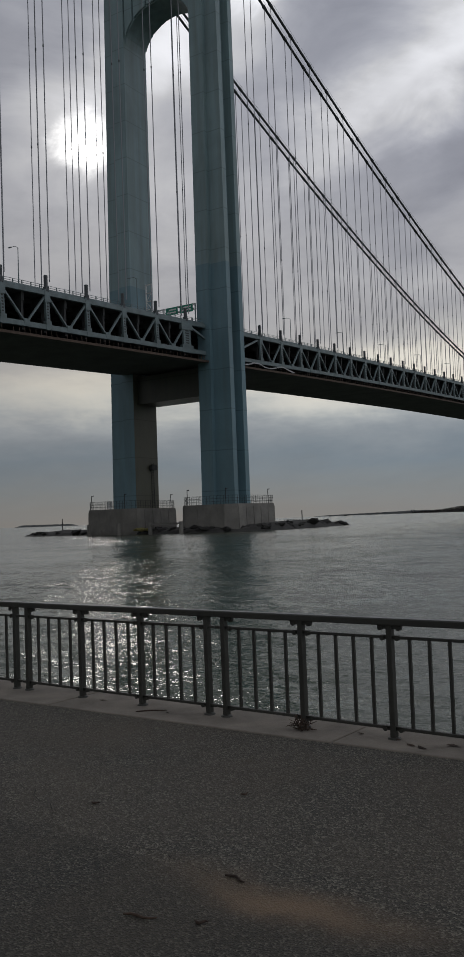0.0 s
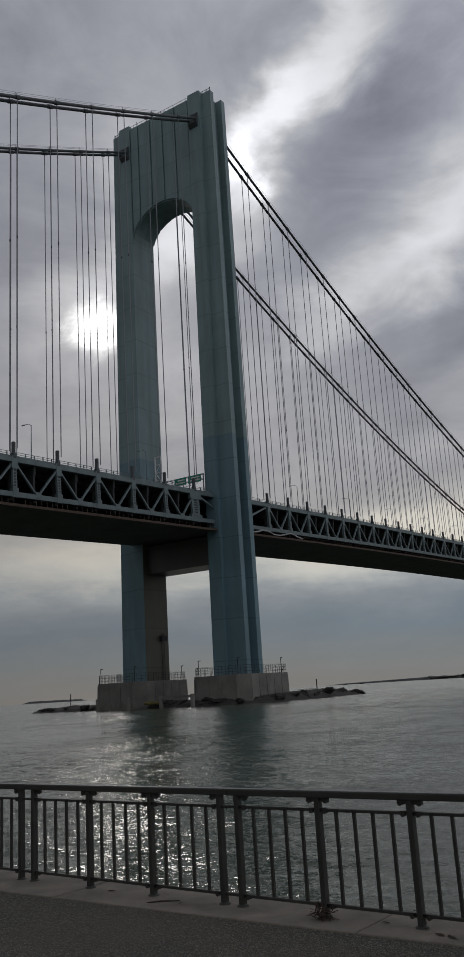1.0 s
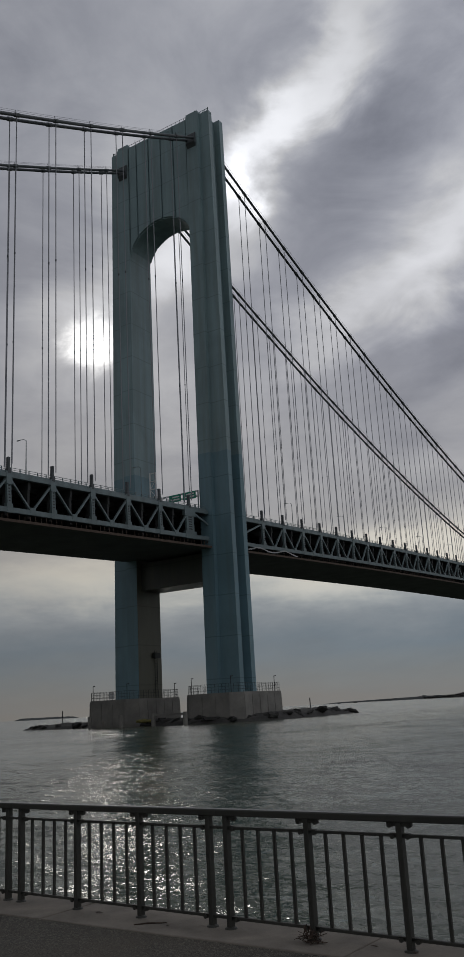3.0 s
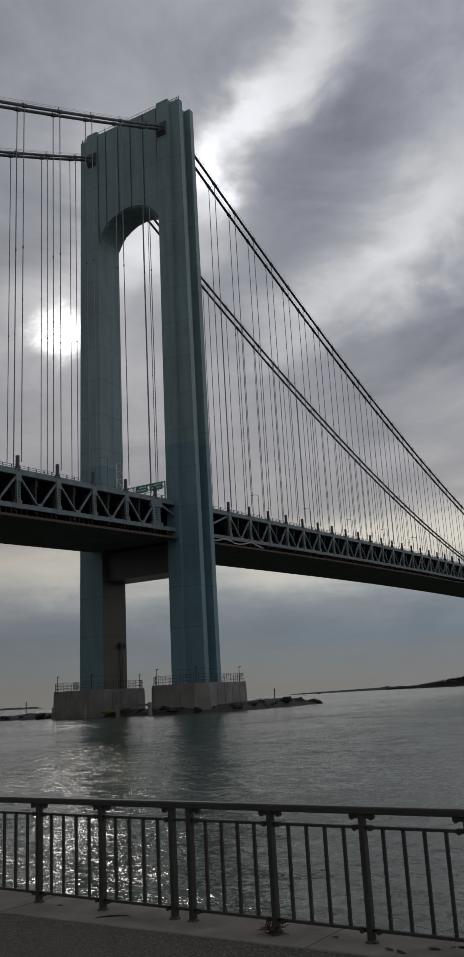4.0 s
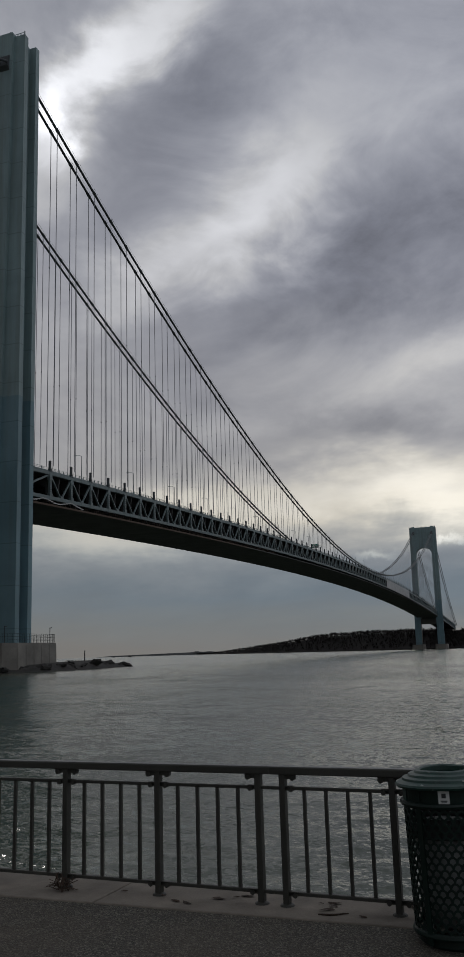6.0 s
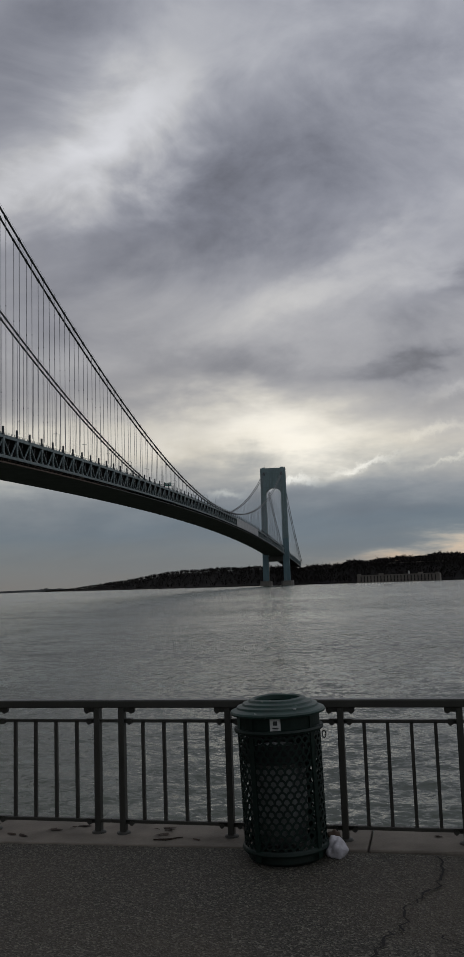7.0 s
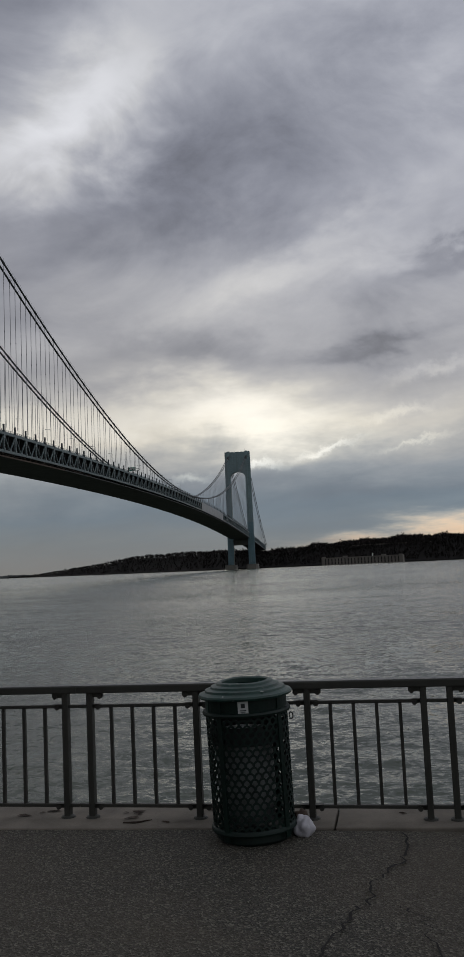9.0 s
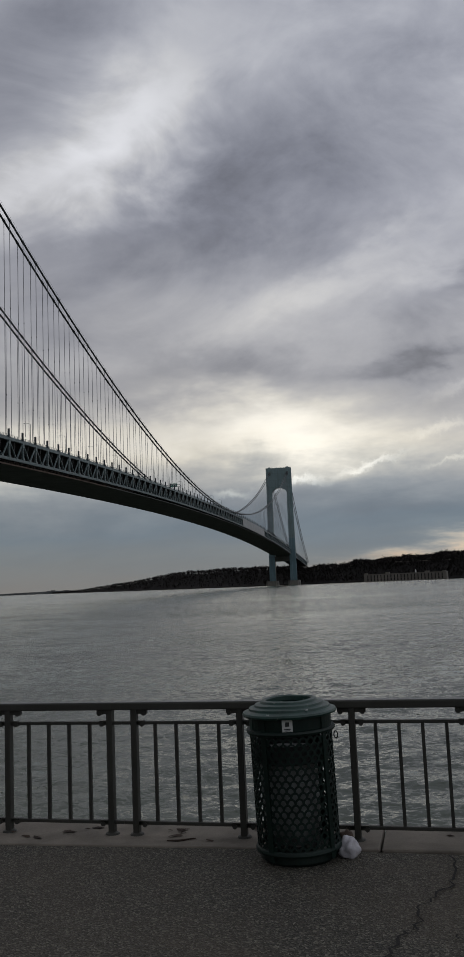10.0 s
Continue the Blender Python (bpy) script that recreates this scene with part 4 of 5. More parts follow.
def island():
    top = empty("riprap_island", BR, "dark tumbled riprap rocks round the tower piers", "rocks")
    spine = [(8, 77, 0.9), (2, 56, 1.9), (0, 38, 1.6), (0, 14, 1.7), (-12, 5, 1.7), (-16.5, -10, 1.8), (-16, -24, 1.9), (-6, -32, 2.0), (14, -32, 2.5), (34, -29, 2.6), (52, -26, 2.1), (66, -24, 0.7)]
    bm = bmesh.new()
    rows = []
    for i, (a, y, h) in enumerate(spine):
        p = spine[max(i - 1, 0)]
        q = spine[min(i + 1, len(spine) - 1)]
        d = Vector((q[0] - p[0], q[1] - p[1], 0)).normalized()
        nrm = Vector((-d.y, d.x, 0))
        if nrm.dot(Vector((-a + 20, -y, 0))) > 0:
            nrm.negate()
        c = Vector((a, y, 0))
        w = 4.5
        rows.append([bm.verts.new(v) for v in ((*(c + nrm * w).xy, SEA - 0.6), (*(c + nrm * 1.8).xy, SEA + 0.55 * h), (*(c - nrm * 1.5).xy, SEA + h * 1.05), (*(c - nrm * 12).xy, SEA + h * 0.9), (*(c - nrm * 20).xy, SEA - 0.6))])
    for p, q in zip(rows, rows[1:]):
        for j in range(4):
            bm.faces.new((p[j], p[j + 1], q[j + 1], q[j]))
    bmesh.ops.recalc_face_normals(bm, faces=bm.faces)
    part("gravel_bed", bm, M_ROCK, top)
    rng = random.Random(7)
    stones = []
    for s in range(8):
        b = bmesh.new()
        bmesh.ops.create_icosphere(b, subdivisions=1, radius=1.0)
        for v in b.verts:
            v.co *= 1 + 0.45 * (rng.random() - 0.4)
            v.co.z *= 0.62
        me = bpy.data.meshes.new("rock")
        b.to_mesh(me)
        b.free()
        me.materials.append(M_ROCK)
        stones.append(me)
    for i in range(290):
        f = rng.random() * (len(spine) - 1)
        j = int(f)
        p, q = spine[j], spine[j + 1]
        a, y, h = (lerp(p[n], q[n], f - j) for n in range(3))
        off = rng.gauss(0, 1.3)
        ob = shared("rock", stones[i % 8], top, pose(a + off * 0.7 + rng.gauss(0, 1), y + rng.gauss(0, 1.6), SEA + h * rng.uniform(0.1, 0.75), rng.uniform(-30, 30), rng.uniform(-30, 30), rng.uniform(0, 360)))
        k = rng.uniform(0.7, 1.75)
        ob.scale = (k * rng.uniform(0.8, 1.5), k, k * rng.uniform(0.6, 0.9))
    lichen = mesh_of("rock", bmesh_copy(stones[2]), M_LICHEN)
    for y, a, k in ((6.5, -15.5, 1.3), (4.4, -16.0, 1.5), (2.0, -16.4, 1.2)):
        shared("rock", lichen, top, pose(a, y, SEA + 1.5, 0, 0, y * 50), "rock yellow with lichen").scale = (k, k * 1.3, k * 0.8)
    # fender piles and a short timber landing
    land = empty("timber_landing", BR, "weathered timber landing on piles beside the rocks", "landing")
    for y in (22, 10, -2.5, -14):
        bm = bmesh.new()
        tube(bm, [(-20.5, y, SEA - 2), (-20.5, y, SEA + 3.6)], 0.65, 8)
        part("mooring_post", bm, M_PIER, land)
    bm = bmesh.new()
    box(bm, -20.9, -19.9, -14.3, -2.3, SEA + 2.7, SEA + 3.3)
    part("beam", bm, M_PIER, land)
    bm = bmesh.new()
    box(bm, -13.35, -13.2, 18.4, 20.6, LEG_BASE + 0.3, LEG_BASE + 2.5)
    ob = finish("notice_board", bm, M_WHITE)
    ob.matrix_basis = BR
    tagged(ob, "small white notice board on the pier railing", "sign")
    bm = bmesh.new()
    tube(bm, [(26, -29, SEA), (26, -29, SEA + 5.8)], 0.16, 6)
    ob = finish("channel_post", bm, M_DARK)
    ob.matrix_basis = BR
    tagged(ob, "thin dark marker post on the rocks", "post")
    bm = bmesh.new()
    tube(bm, [(9, 62, SEA), (9, 62, SEA + 6)], 0.16, 6)
    ob = finish("channel_post", bm, M_DARK)
    ob.matrix_basis = BR
    tagged(ob, "thin dark marker post on the rocks", "post")
    bm = bmesh.new()
    for a in range(12):
        beam(bm, (15 + a, -28.5, SEA + 1.0), (15 + a, -28.5, SEA + 2.9), 0.09, 0.09)
    for z in (2.1, 2.9):
        beam(bm, (15, -28.5, SEA + z), (26, -28.5, SEA + z), 0.09, 0.09)
    ob = finish("rock_railing", bm, M_DARK)
    ob.matrix_basis = BR
    tagged(ob, "low pipe railing along the rocks", "railing")


island()

# ---- far shore ----
SHORE = [(-25.5, 4300), (-24, 3700), (-22, 2900), (-20, 2450), (-17, 2100), (-14, 1820), (-11, 1640), (-8, 1570), (-4, 1540), (0, 1500), (5, 1490), (12, 1500), (25, 1600), (50, 2300)]
RIDGE = [(-25.5, 4), (-24, 8), (-22, 20), (-20, 28), (-18, 41), (-16, 45), (-12, 42), (-8, 36), (-6, 39), (-4.5, 44), (-2, 47), (2, 49), (6, 49), (20, 46), (50, 40)]
EYE = (2.15, 0.85)


def polar(az, r):
    return EYE[0] + r * math.sin(radians(az)), EYE[1] + r * math.cos(radians(az))


def ground_height(az, r):
    base, ridge = table(az, SHORE), table(az, RIDGE)
    t = min(1.0, max(0.0, (r - base) / 170.0))
    bumpy = 1 + 0.16 * noise.noise(Vector((az * 0.9, r * 0.004, 3)))
    return SEA - 0.5 + (2.0 if t > 0 else 0) + (ridge - 9) * bumpy * (t * t * (3 - 2 * t))


def hills():
    bm = bmesh.new()
    n = 150
    rows = []
    for i in range(n + 1):
        az = -25.5 + 75.5 * (i / n) ** 1.0
        b = table(az, SHORE)
        rows.append([bm.verts.new((*polar(az, b + d), SEA - 3 if d == 0 else ground_height(az, b + d))) for d in (0, 2, 18, 50, 90, 130, 175, 230, 320)])
    for p, q in zip(rows, rows[1:]):
        for j in range(8):
            bm.faces.new((p[j], q[j], q[j + 1], p[j + 1]))
    bmesh.ops.recalc_face_normals(bm, faces=bm.faces)
    tagged(finish("far_shore_ground", bm, M_HILL, smooth=True), "dark wooded hillside along the far shore", "hill", kind="structure")
    # winter woods: bare trees, each a trunk with a spray of thin limbs
    rng = random.Random(11)
    verts, faces = [], []

    def sliver(p, q, w):
        i = len(verts)
        s = Vector((w, w * rng.uniform(-0.6, 0.6), 0))
        verts.extend([p - s, p + s, q])
        faces.append((i, i + 1, i + 2))

    for t in range(9000):
        az = rng.uniform(-25.0, 24.0) if t % 5 else rng.uniform(-9, 8)
        b = table(az, SHORE)
        d = rng.choice((rng.uniform(14, 190), rng.uniform(95, 235)))
        x, y = polar(az, b + d)
        if -6 < az < 2.6 and d < 12:
            continue
        h = rng.uniform(5, 10) * (1.25 if rng.random() < 0.15 else 1.0)
        base = Vector((x, y, ground_height(az, b + d) - 0.8))
        top = base + Vector((rng.gauss(0, 0.6), 0, h))
        sliver(base, top, 0.22)
        spread = h * rng.uniform(0.36, 0.6)
        for k in range(17):
            u = rng.uniform(0.25, 0.8)
            p = base.lerp(top, u)
            ang = rng.uniform(0, 2 * math.pi)
            q = p + Vector((math.cos(ang) * spread * rng.uniform(0.4, 1), math.sin(ang) * spread, h * rng.uniform(0.02, 0.34)))
            sliver(p, q, rng.uniform(0.3, 0.8))
    me = bpy.data.meshes.new("far_woods")
    me.from_pydata([tuple(v) for v in verts], [], faces)
    me.materials.append(M_TREE)
    tagged(new("far_woods", me), "bare dark winter trees covering the far hillside", "trees", kind="stuff")
    # shore road wall along the hill foot
    bm = bmesh.new()
    for i in range(12):
        a0, a1 = -2.6 + i * 0.42, -2.6 + (i + 1) * 0.42
        p, q = polar(a0, table(a0, SHORE) + 118), polar(a1, table(a1, SHORE) + 118)
        beam(bm, (*p, 32.5), (*q, 32.5), 1.2, 1.4)
    tagged(finish("hillside_wall", bm, M_FORT), "low pale retaining wall high on the wooded hill", "wall", kind="structure")


hills()


def fort():
    a, b = Vector((-118.5, 1474, 0)), Vector((16.0, 1456, 0))
    d = (b - a).normalized()
    L = (b - a).length
    m = Matrix.Translation((a.x, a.y, SEA)) @ Matrix.Rotation(math.atan2(d.y, d.x), 4, "Z")
    top = empty("harbour_fort", m, "low grey granite harbour fort with rows of dark casemate openings", "fort")
    H = 11.3
    bm = bmesh.new()
    box(bm, 0, L, 0, 22, -1, H)
    box(bm, L, L + 0.5, 0, 22, -1, H)
    part("wall", bm, M_FORT, top)
    bm = bmesh.new()
    box(bm, -0.6, L + 0.6, -0.6, 22.5, H, H + 1.3)
    part("parapet", bm, M_FORT, top)
    for x, w, h in ((0.5, 5, 2.0), (36, 7, 2.2), (101, 7, 2.2), (L - 6, 5, 1.6)):
        bm = bmesh.new()
        box(bm, x, x + w, 1, 8, H + 1.3, H + 1.3 + h)
        part("turret", bm, M_FORT, top)
    bm = bmesh.new()
    for z in (2.6, 7.2):
        box(bm, -0.2, L + 0.2, -0.35, 0.02, z - 1.5, z - 1.2)
    part("string_course", bm, M_FORT, top)
    # openings: arched plates on the wall, the shade inside painted as near-black
    bm = bmesh.new()
    w, h = 1.5, 3.1
    pts = [(-w / 2, 0), (w / 2, 0)] + [(w / 2 * math.cos(t), h - w / 2 + w / 2 * math.sin(t)) for t in [math.pi * i / 6 for i in range(7)]]
    f0 = [bm.verts.new((x, -0.06, z)) for x, z in pts]
    f1 = [bm.verts.new((x, 0.5, z)) for x, z in pts]
    bm.faces.new(f0)
    for i in range(len(pts)):
        bm.faces.new((f0[i], f1[i], f1[(i + 1) % len(pts)], f0[(i + 1) % len(pts)]))
    bmesh.ops.recalc_face_normals(bm, faces=bm.faces)
    me = bpy.data.meshes.new("window")
    bm.to_mesh(me)
    bm.free()
    me.materials.append(M_HOLE_SHADE)
    for i in range(23):
        x = 6.5 + i * (L - 13) / 22
        for r, z in enumerate((1.4, 5.2, 8.6)):
            ob = shared("window", me, top, pose(x, 0, z))
            ob.scale = (1.4 if r == 0 else 1.1, 1, 1.15 if r < 2 else 0.7)
    bm = bmesh.new()
    tube(bm, [(86, 6, H), (86, 6, H + 5.5)], 0.9, 10)
    lathe(bm, [(0.9, H + 5.5), (0.6, H + 6.3), (0.0, H + 6.6)], 10, 0, 86, 6)
    part("light_tower", bm, M_WHITE, top, "small white beacon tower on the roof")


fort()


def far_land():
    """Low land on the sea horizon, with the haze mixed into its grey."""
    def strip_land(name, a0, a1, r, h0, h1, label):
        bm = bmesh.new()
        n = 60
        rows = []
        for i in range(n + 1):
            f = i / n
            az = lerp(a0, a1, f)
            h = lerp(h0, h1, f) * min(1.0, f * 8 + 0.1, (1 - f) * 8 + 0.1) * (1 + 0.35 * noise.noise(Vector((az * 6, 0, 1))))
            p, q = polar(az, r), polar(az, r + 60)
            rows.append([bm.verts.new((*p, SEA - 1)), bm.verts.new((*p, SEA + max(h, 0.5))), bm.verts.new((*q, SEA + max(h, 0.5))), bm.verts.new((*q, SEA - 1))])
        for p, q in zip(rows, rows[1:]):
            for j in range(3):
                bm.faces.new((p[j], q[j], q[j + 1], p[j + 1]))
        bmesh.ops.recalc_face_normals(bm, faces=bm.faces)
        tagged(finish(name, bm, M_FAR_HAZE), label, "distant land", kind="structure")
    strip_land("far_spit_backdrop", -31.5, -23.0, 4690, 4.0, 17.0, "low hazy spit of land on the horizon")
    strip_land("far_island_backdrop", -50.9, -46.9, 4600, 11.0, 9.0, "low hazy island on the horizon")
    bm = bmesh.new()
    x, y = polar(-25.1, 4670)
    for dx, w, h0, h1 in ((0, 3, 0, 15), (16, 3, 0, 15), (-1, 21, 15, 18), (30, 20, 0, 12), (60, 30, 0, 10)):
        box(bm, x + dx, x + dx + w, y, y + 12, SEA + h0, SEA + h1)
    tagged(finish("far_block", bm, M_FAR_HAZE), "hazy distant buildings on the spit", "building")
    for az, r, s in ((-29.3, 2900, 1.0), (-30.3, 3300, 0.8)):
        x, y = polar(az, r)
        top = empty("boat", pose(x, y, SEA, 0, 0, -20), "small dark work boat far out on the water", "boat", "boats")
        bm = bmesh.new()
        quadbox(bm, [(-7 * s, -2, -0.3), (7 * s, -1, -0.3), (7 * s, 1, -0.3), (-7 * s, 2, -0.3), (-8 * s, -2.4, 2.0 * s), (9.5 * s, -0.4, 2.8 * s), (9.5 * s, 0.4, 2.8 * s), (-8 * s, 2.4, 2.0 * s)])
        part("hull", bm, M_DARK, top)
        bm = bmesh.new()
        box(bm, -3 * s, 1.5 * s, -1.6, 1.6, 1.9 * s, 5.2 * s)
        part("cabin", bm, M_DARK, top)


far_land()

# ---- railing ----
RY = 6.82


def railing_section(x0, sp):
    """One panel of rail: four posts, bars between, one top rail."""
    top = empty("railing", pose(x0, RY, 0), "dark grey-green painted steel promenade railing", "railing", "railing panels")
    L = 3 * sp
    for i in range(4):
        bm = bmesh.new()
        box(bm, i * sp - 0.021, i * sp + 0.021, -0.03, 0.03, 0.012, 0.86)
        bevelled(bm, 0.004)
        post = part("post", bm, M_RAIL, top)
        bm = bmesh.new()
        lathe(bm, [(0.0, 0.016), (0.030, 0.016), (0.046, 0.010), (0.052, -0.004), (0.052, -0.02)], 14, 0, i * sp, 0)
        bmesh.ops.recalc_face_normals(bm, faces=bm.faces)
        part("foot_flange", bm, M_RAIL, post)
        # scroll brackets at both rails and at the foot
        for s in (-1, 1):
            if (i == 0 and s < 0) or (i == 3 and s > 0):
                continue
            for z, w in ((0.842, 0.075), (0.766, 0.055), (0.082, 0.06)):
                bm = bmesh.new()
                x = i * sp + s * 0.02
                box(bm, min(x, x + s * w), max(x, x + s * w), -0.016, 0.016, z - 0.017, z + 0.013)
                tube(bm, [(x + s * w * 0.72, -0.02, z - 0.012), (x + s * w * 0.72, 0.02, z - 0.012)], 0.017, 8)
                part("bracket", bm, M_RAIL, post)
    for name, z0, z1, hw in (("middle_rail", 0.752, 0.774, 0.016), ("bottom_rail", 0.070, 0.094, 0.016)):
        bm = bmesh.new()
        box(bm, -0.09, L + 0.09, -hw, hw, z0, z1)
        bevelled(bm, 0.004)
        part(name, bm, M_RAIL, top)
    bm = bmesh.new()
    box(bm, -0.0915, L + 0.0915, -0.040, 0.040, 0.855, 0.905)
    bevelled(bm, 0.007, 2)
    rail = part("top_rail", bm, M_RAIL, top)
    bm = bmesh.new()
    box(bm, -0.0905, L + 0.0905, -0.034, 0.036, 0.9055, 0.909)
    part("worn_cap", bm, M_RAILTOP, rail, "pale upper face")
    for i in range(3):
        for j in range(1, 5):
            x = i * sp + sp * j / 5
            bm = bmesh.new()
            box(bm, x - 0.011, x + 0.011, -0.011, 0.011, 0.092, 0.754)
            part("bar", bm, M_RAIL, top)
    return top


base_rail = railing_section(0.0, 0.772)
rng = random.Random(3)
for x0, sp in ((-2.568, 0.795), (-5.155, 0.80), (-7.75, 0.80), (-10.34, 0.80), (-12.94, 0.80), (-15.54, 0.80), (2.488, 0.772), (4.99, 0.775), (7.5, 0.775), (10.0, 0.775), (12.5, 0.775)):
    c = copy_thing(base_rail, pose(x0, RY, 0))
    c.scale = (sp / 0.772, 1, 1)

# ---- bin ----


def bin_():
    m = pose(1.205, 6.485, -0.012, 0, -1.6, 12)
    top = empty("litter_bin", m, "dark green scuffed steel mesh litter bin beside the railing", "litter bin")
    R0, R1, Z0, Z1 = 0.258, 0.262, 0.085, 0.80
    # pierced shell: staggered rows of arched scales
    verts, faces = [], []

    def ribbon(pts, w):
        base = len(verts)
        for i, (t, z) in enumerate(pts):
            a, b = pts[max(i - 1, 0)], pts[min(i + 1, len(pts) - 1)]
            d = Vector(((b[0] - a[0]) * 0.26, b[1] - a[1])).normalized()
            nx, nz = -d.y * w / 0.26, d.x * w
            for s in (-0.5, 0.5):
                for rr in (0.0025, -0.0025):
                    tt, z2 = t + nx * s, z + nz * s
                    r = lerp(R0, R1, (z2 - Z0) / (Z1 - Z0)) + rr
                    verts.append((r * math.cos(tt), r * math.sin(tt), z2))
        for i in range(len(pts) - 1):
            p, q = base + 4 * i, base + 4 * i + 4
            faces.extend([(p, p + 2, q + 2, q), (p + 1, q + 1, q + 3, p + 3), (p, q, q + 1, p + 1), (p + 2, p + 3, q + 3, q + 2)])

    cols, rows = 33, 20
    dt, dz = 2 * math.pi / cols, (Z1 - Z0) / rows
    for r in range(rows):
        for c in range(cols):
            t0 = (c + 0.5 * (r % 2)) * dt
            z0 = Z0 + r * dz
            ribbon([(t0 + dt * 0.5 * math.cos(math.pi * i / 8), z0 + dz * 1.04 * math.sin(math.pi * i / 8) ** 0.8) for i in range(9)], 0.0125)
    me = bpy.data.meshes.new("mesh_shell")
    me.from_pydata(verts, [], faces)
    me.materials.append(M_BIN)
    shell = new("mesh_shell", me)
    shell.parent = top
    shell["label"] = "pierced fish-scale steel shell"
    for i in range(4):
        t = radians(-132 + i * 90)
        bm = bmesh.new()
        c, s = math.cos(t), math.sin(t)
        quadbox(bm, [(c * r - s * w, s * r + c * w, z) for z in (0.03, 0.90) for r, w in ((0.258, -0.017), (0.270, -0.017), (0.270, 0.017), (0.258, 0.017))])
        bmesh.ops.recalc_face_normals(bm, faces=bm.faces)
        part("upright", bm, M_BIN, top)
    for name, prof in (("base_ring", [(0.25, 0.062), (0.270, 0.064), (0.275, 0.076), (0.270, 0.09), (0.260, 0.098), (0.25, 0.096)]),
                       ("upper_hoop", [(0.258, 0.775), (0.280, 0.780), (0.286, 0.793), (0.280, 0.806), (0.258, 0.811)]),
                       ("collar", [(0.262, 0.80), (0.264, 0.905), (0.25, 0.905), (0.25, 0.80)]),
                       ("foot_ring", [(0.0, 0.064), (0.235, 0.064), (0.24, 0.02), (0.22, 0.0), (0.2, 0.0)])):
        bm = bmesh.new()
        lathe(bm, prof, 48)
        bmesh.ops.recalc_face_normals(bm, faces=bm.faces)
        part(name, bm, M_BIN, top, smooth=False)
    # stepped domed lid with a round mouth
    bm = bmesh.new()
    lathe(bm, [(0.262, 0.892), (0.298, 0.886), (0.304, 0.898), (0.298, 0.909), (0.262, 0.922), (0.258, 0.934), (0.226, 0.942), (0.220, 0.954), (0.186, 0.962), (0.178, 0.974), (0.158, 0.980), (0.146, 0.972), (0.144, 0.945), (0.150, 0.93)], 48)
    for v in bm.verts:
        v.co.z += 0.004 * noise.noise(v.co * 9)
    bmesh.ops.recalc_face_normals(bm, faces=bm.faces)
    part("lid", bm, M_LID, top, "scuffed flared green lid with a round opening", smooth=False)
    bm = bmesh.new()
    lathe(bm, [(0.238, 0.715), (0.238, 0.60)], 32)
    part("inner_skirt", bm, M_BLACK, top, "dark rim of the inner can")
    bm = bmesh.new()
    lathe(bm, [(0.0, 0.70), (0.17, 0.67), (0.185, 0.60), (0.178, 0.36), (0.186, 0.30), (0.17, 0.11), (0.0, 0.10)], 36, 0, -0.03, 0.0)
    for v in bm.verts:
        v.co.xy *= 1 + 0.07 * noise.noise(v.co * 11)
    part("liner_bag", bm, M_LINER, top, "greyish rubbish bag behind the mesh", smooth=True)
    # labels on the collar
    for t, w, h in ((-84, 0.066, 0.072), (-150, 0.05, 0.07)):
        def at(dt, z, r):
            q = radians(t - 12) + dt / 0.27
            return (r * math.cos(q), r * math.sin(q), z)
        zc = 0.845
        bm = bmesh.new()
        quadbox(bm, [at(-w / 2, zc - h / 2, 0.263), at(w / 2, zc - h / 2, 0.263), at(w / 2, zc - h / 2, 0.2665), at(-w / 2, zc - h / 2, 0.2665), at(-w / 2, zc + h / 2, 0.263), at(w / 2, zc + h / 2, 0.263), at(w / 2, zc + h / 2, 0.2665), at(-w / 2, zc + h / 2, 0.2665)])
        bmesh.ops.recalc_face_normals(bm, faces=bm.faces)
        st = part("sticker", bm, M_STICKER if w > 0.06 else M_LID, top, "small pale printed sticker")
        if w > 0.06:
            for z, ww, hh in ((zc + 0.010, 0.026, 0.026), (zc - 0.019, 0.040, 0.006), (zc - 0.028, 0.032, 0.004)):
                bm = bmesh.new()
                quadbox(bm, [at(-ww / 2, z - hh / 2, 0.266), at(ww / 2, z - hh / 2, 0.266), at(ww / 2, z - hh / 2, 0.2672), at(-ww / 2, z - hh / 2, 0.2672), at(-ww / 2, z + hh / 2, 0.266), at(ww / 2, z + hh / 2, 0.266), at(ww / 2, z + hh / 2, 0.2672), at(-ww / 2, z + hh / 2, 0.2672)])
                bmesh.ops.recalc_face_normals(bm, faces=bm.faces)
                part("print_bar", bm, M_INK, st)
    bm = bmesh.new()
    ring = [(0.285 + 0.012 * math.cos(2 * math.pi * i / 12), -0.02, 0.735 + 0.022 * math.sin(2 * math.pi * i / 12)) for i in range(13)]
    tube(bm, ring, 0.004, 6, False)
    part("chain_link", bm, M_RAIL, top)
    for q, (t, r, s) in enumerate(((-70, 0.235, 0.05), (-120, 0.27, 0.03), (-20, 0.25, 0.03))):
        bm = bmesh.new()
        a = radians(t)
        z = 0.9345 if r < 0.25 else 0.915
        beam(bm, (r * math.cos(a) - s / 2, r * math.sin(a), z), (r * math.cos(a) + s / 2, r * math.sin(a) - s * 0.4, z - 0.004), 0.018, 0.004)
        part("scrap", bm, M_STICKER, top, "torn pale sticker scrap")


bin_()


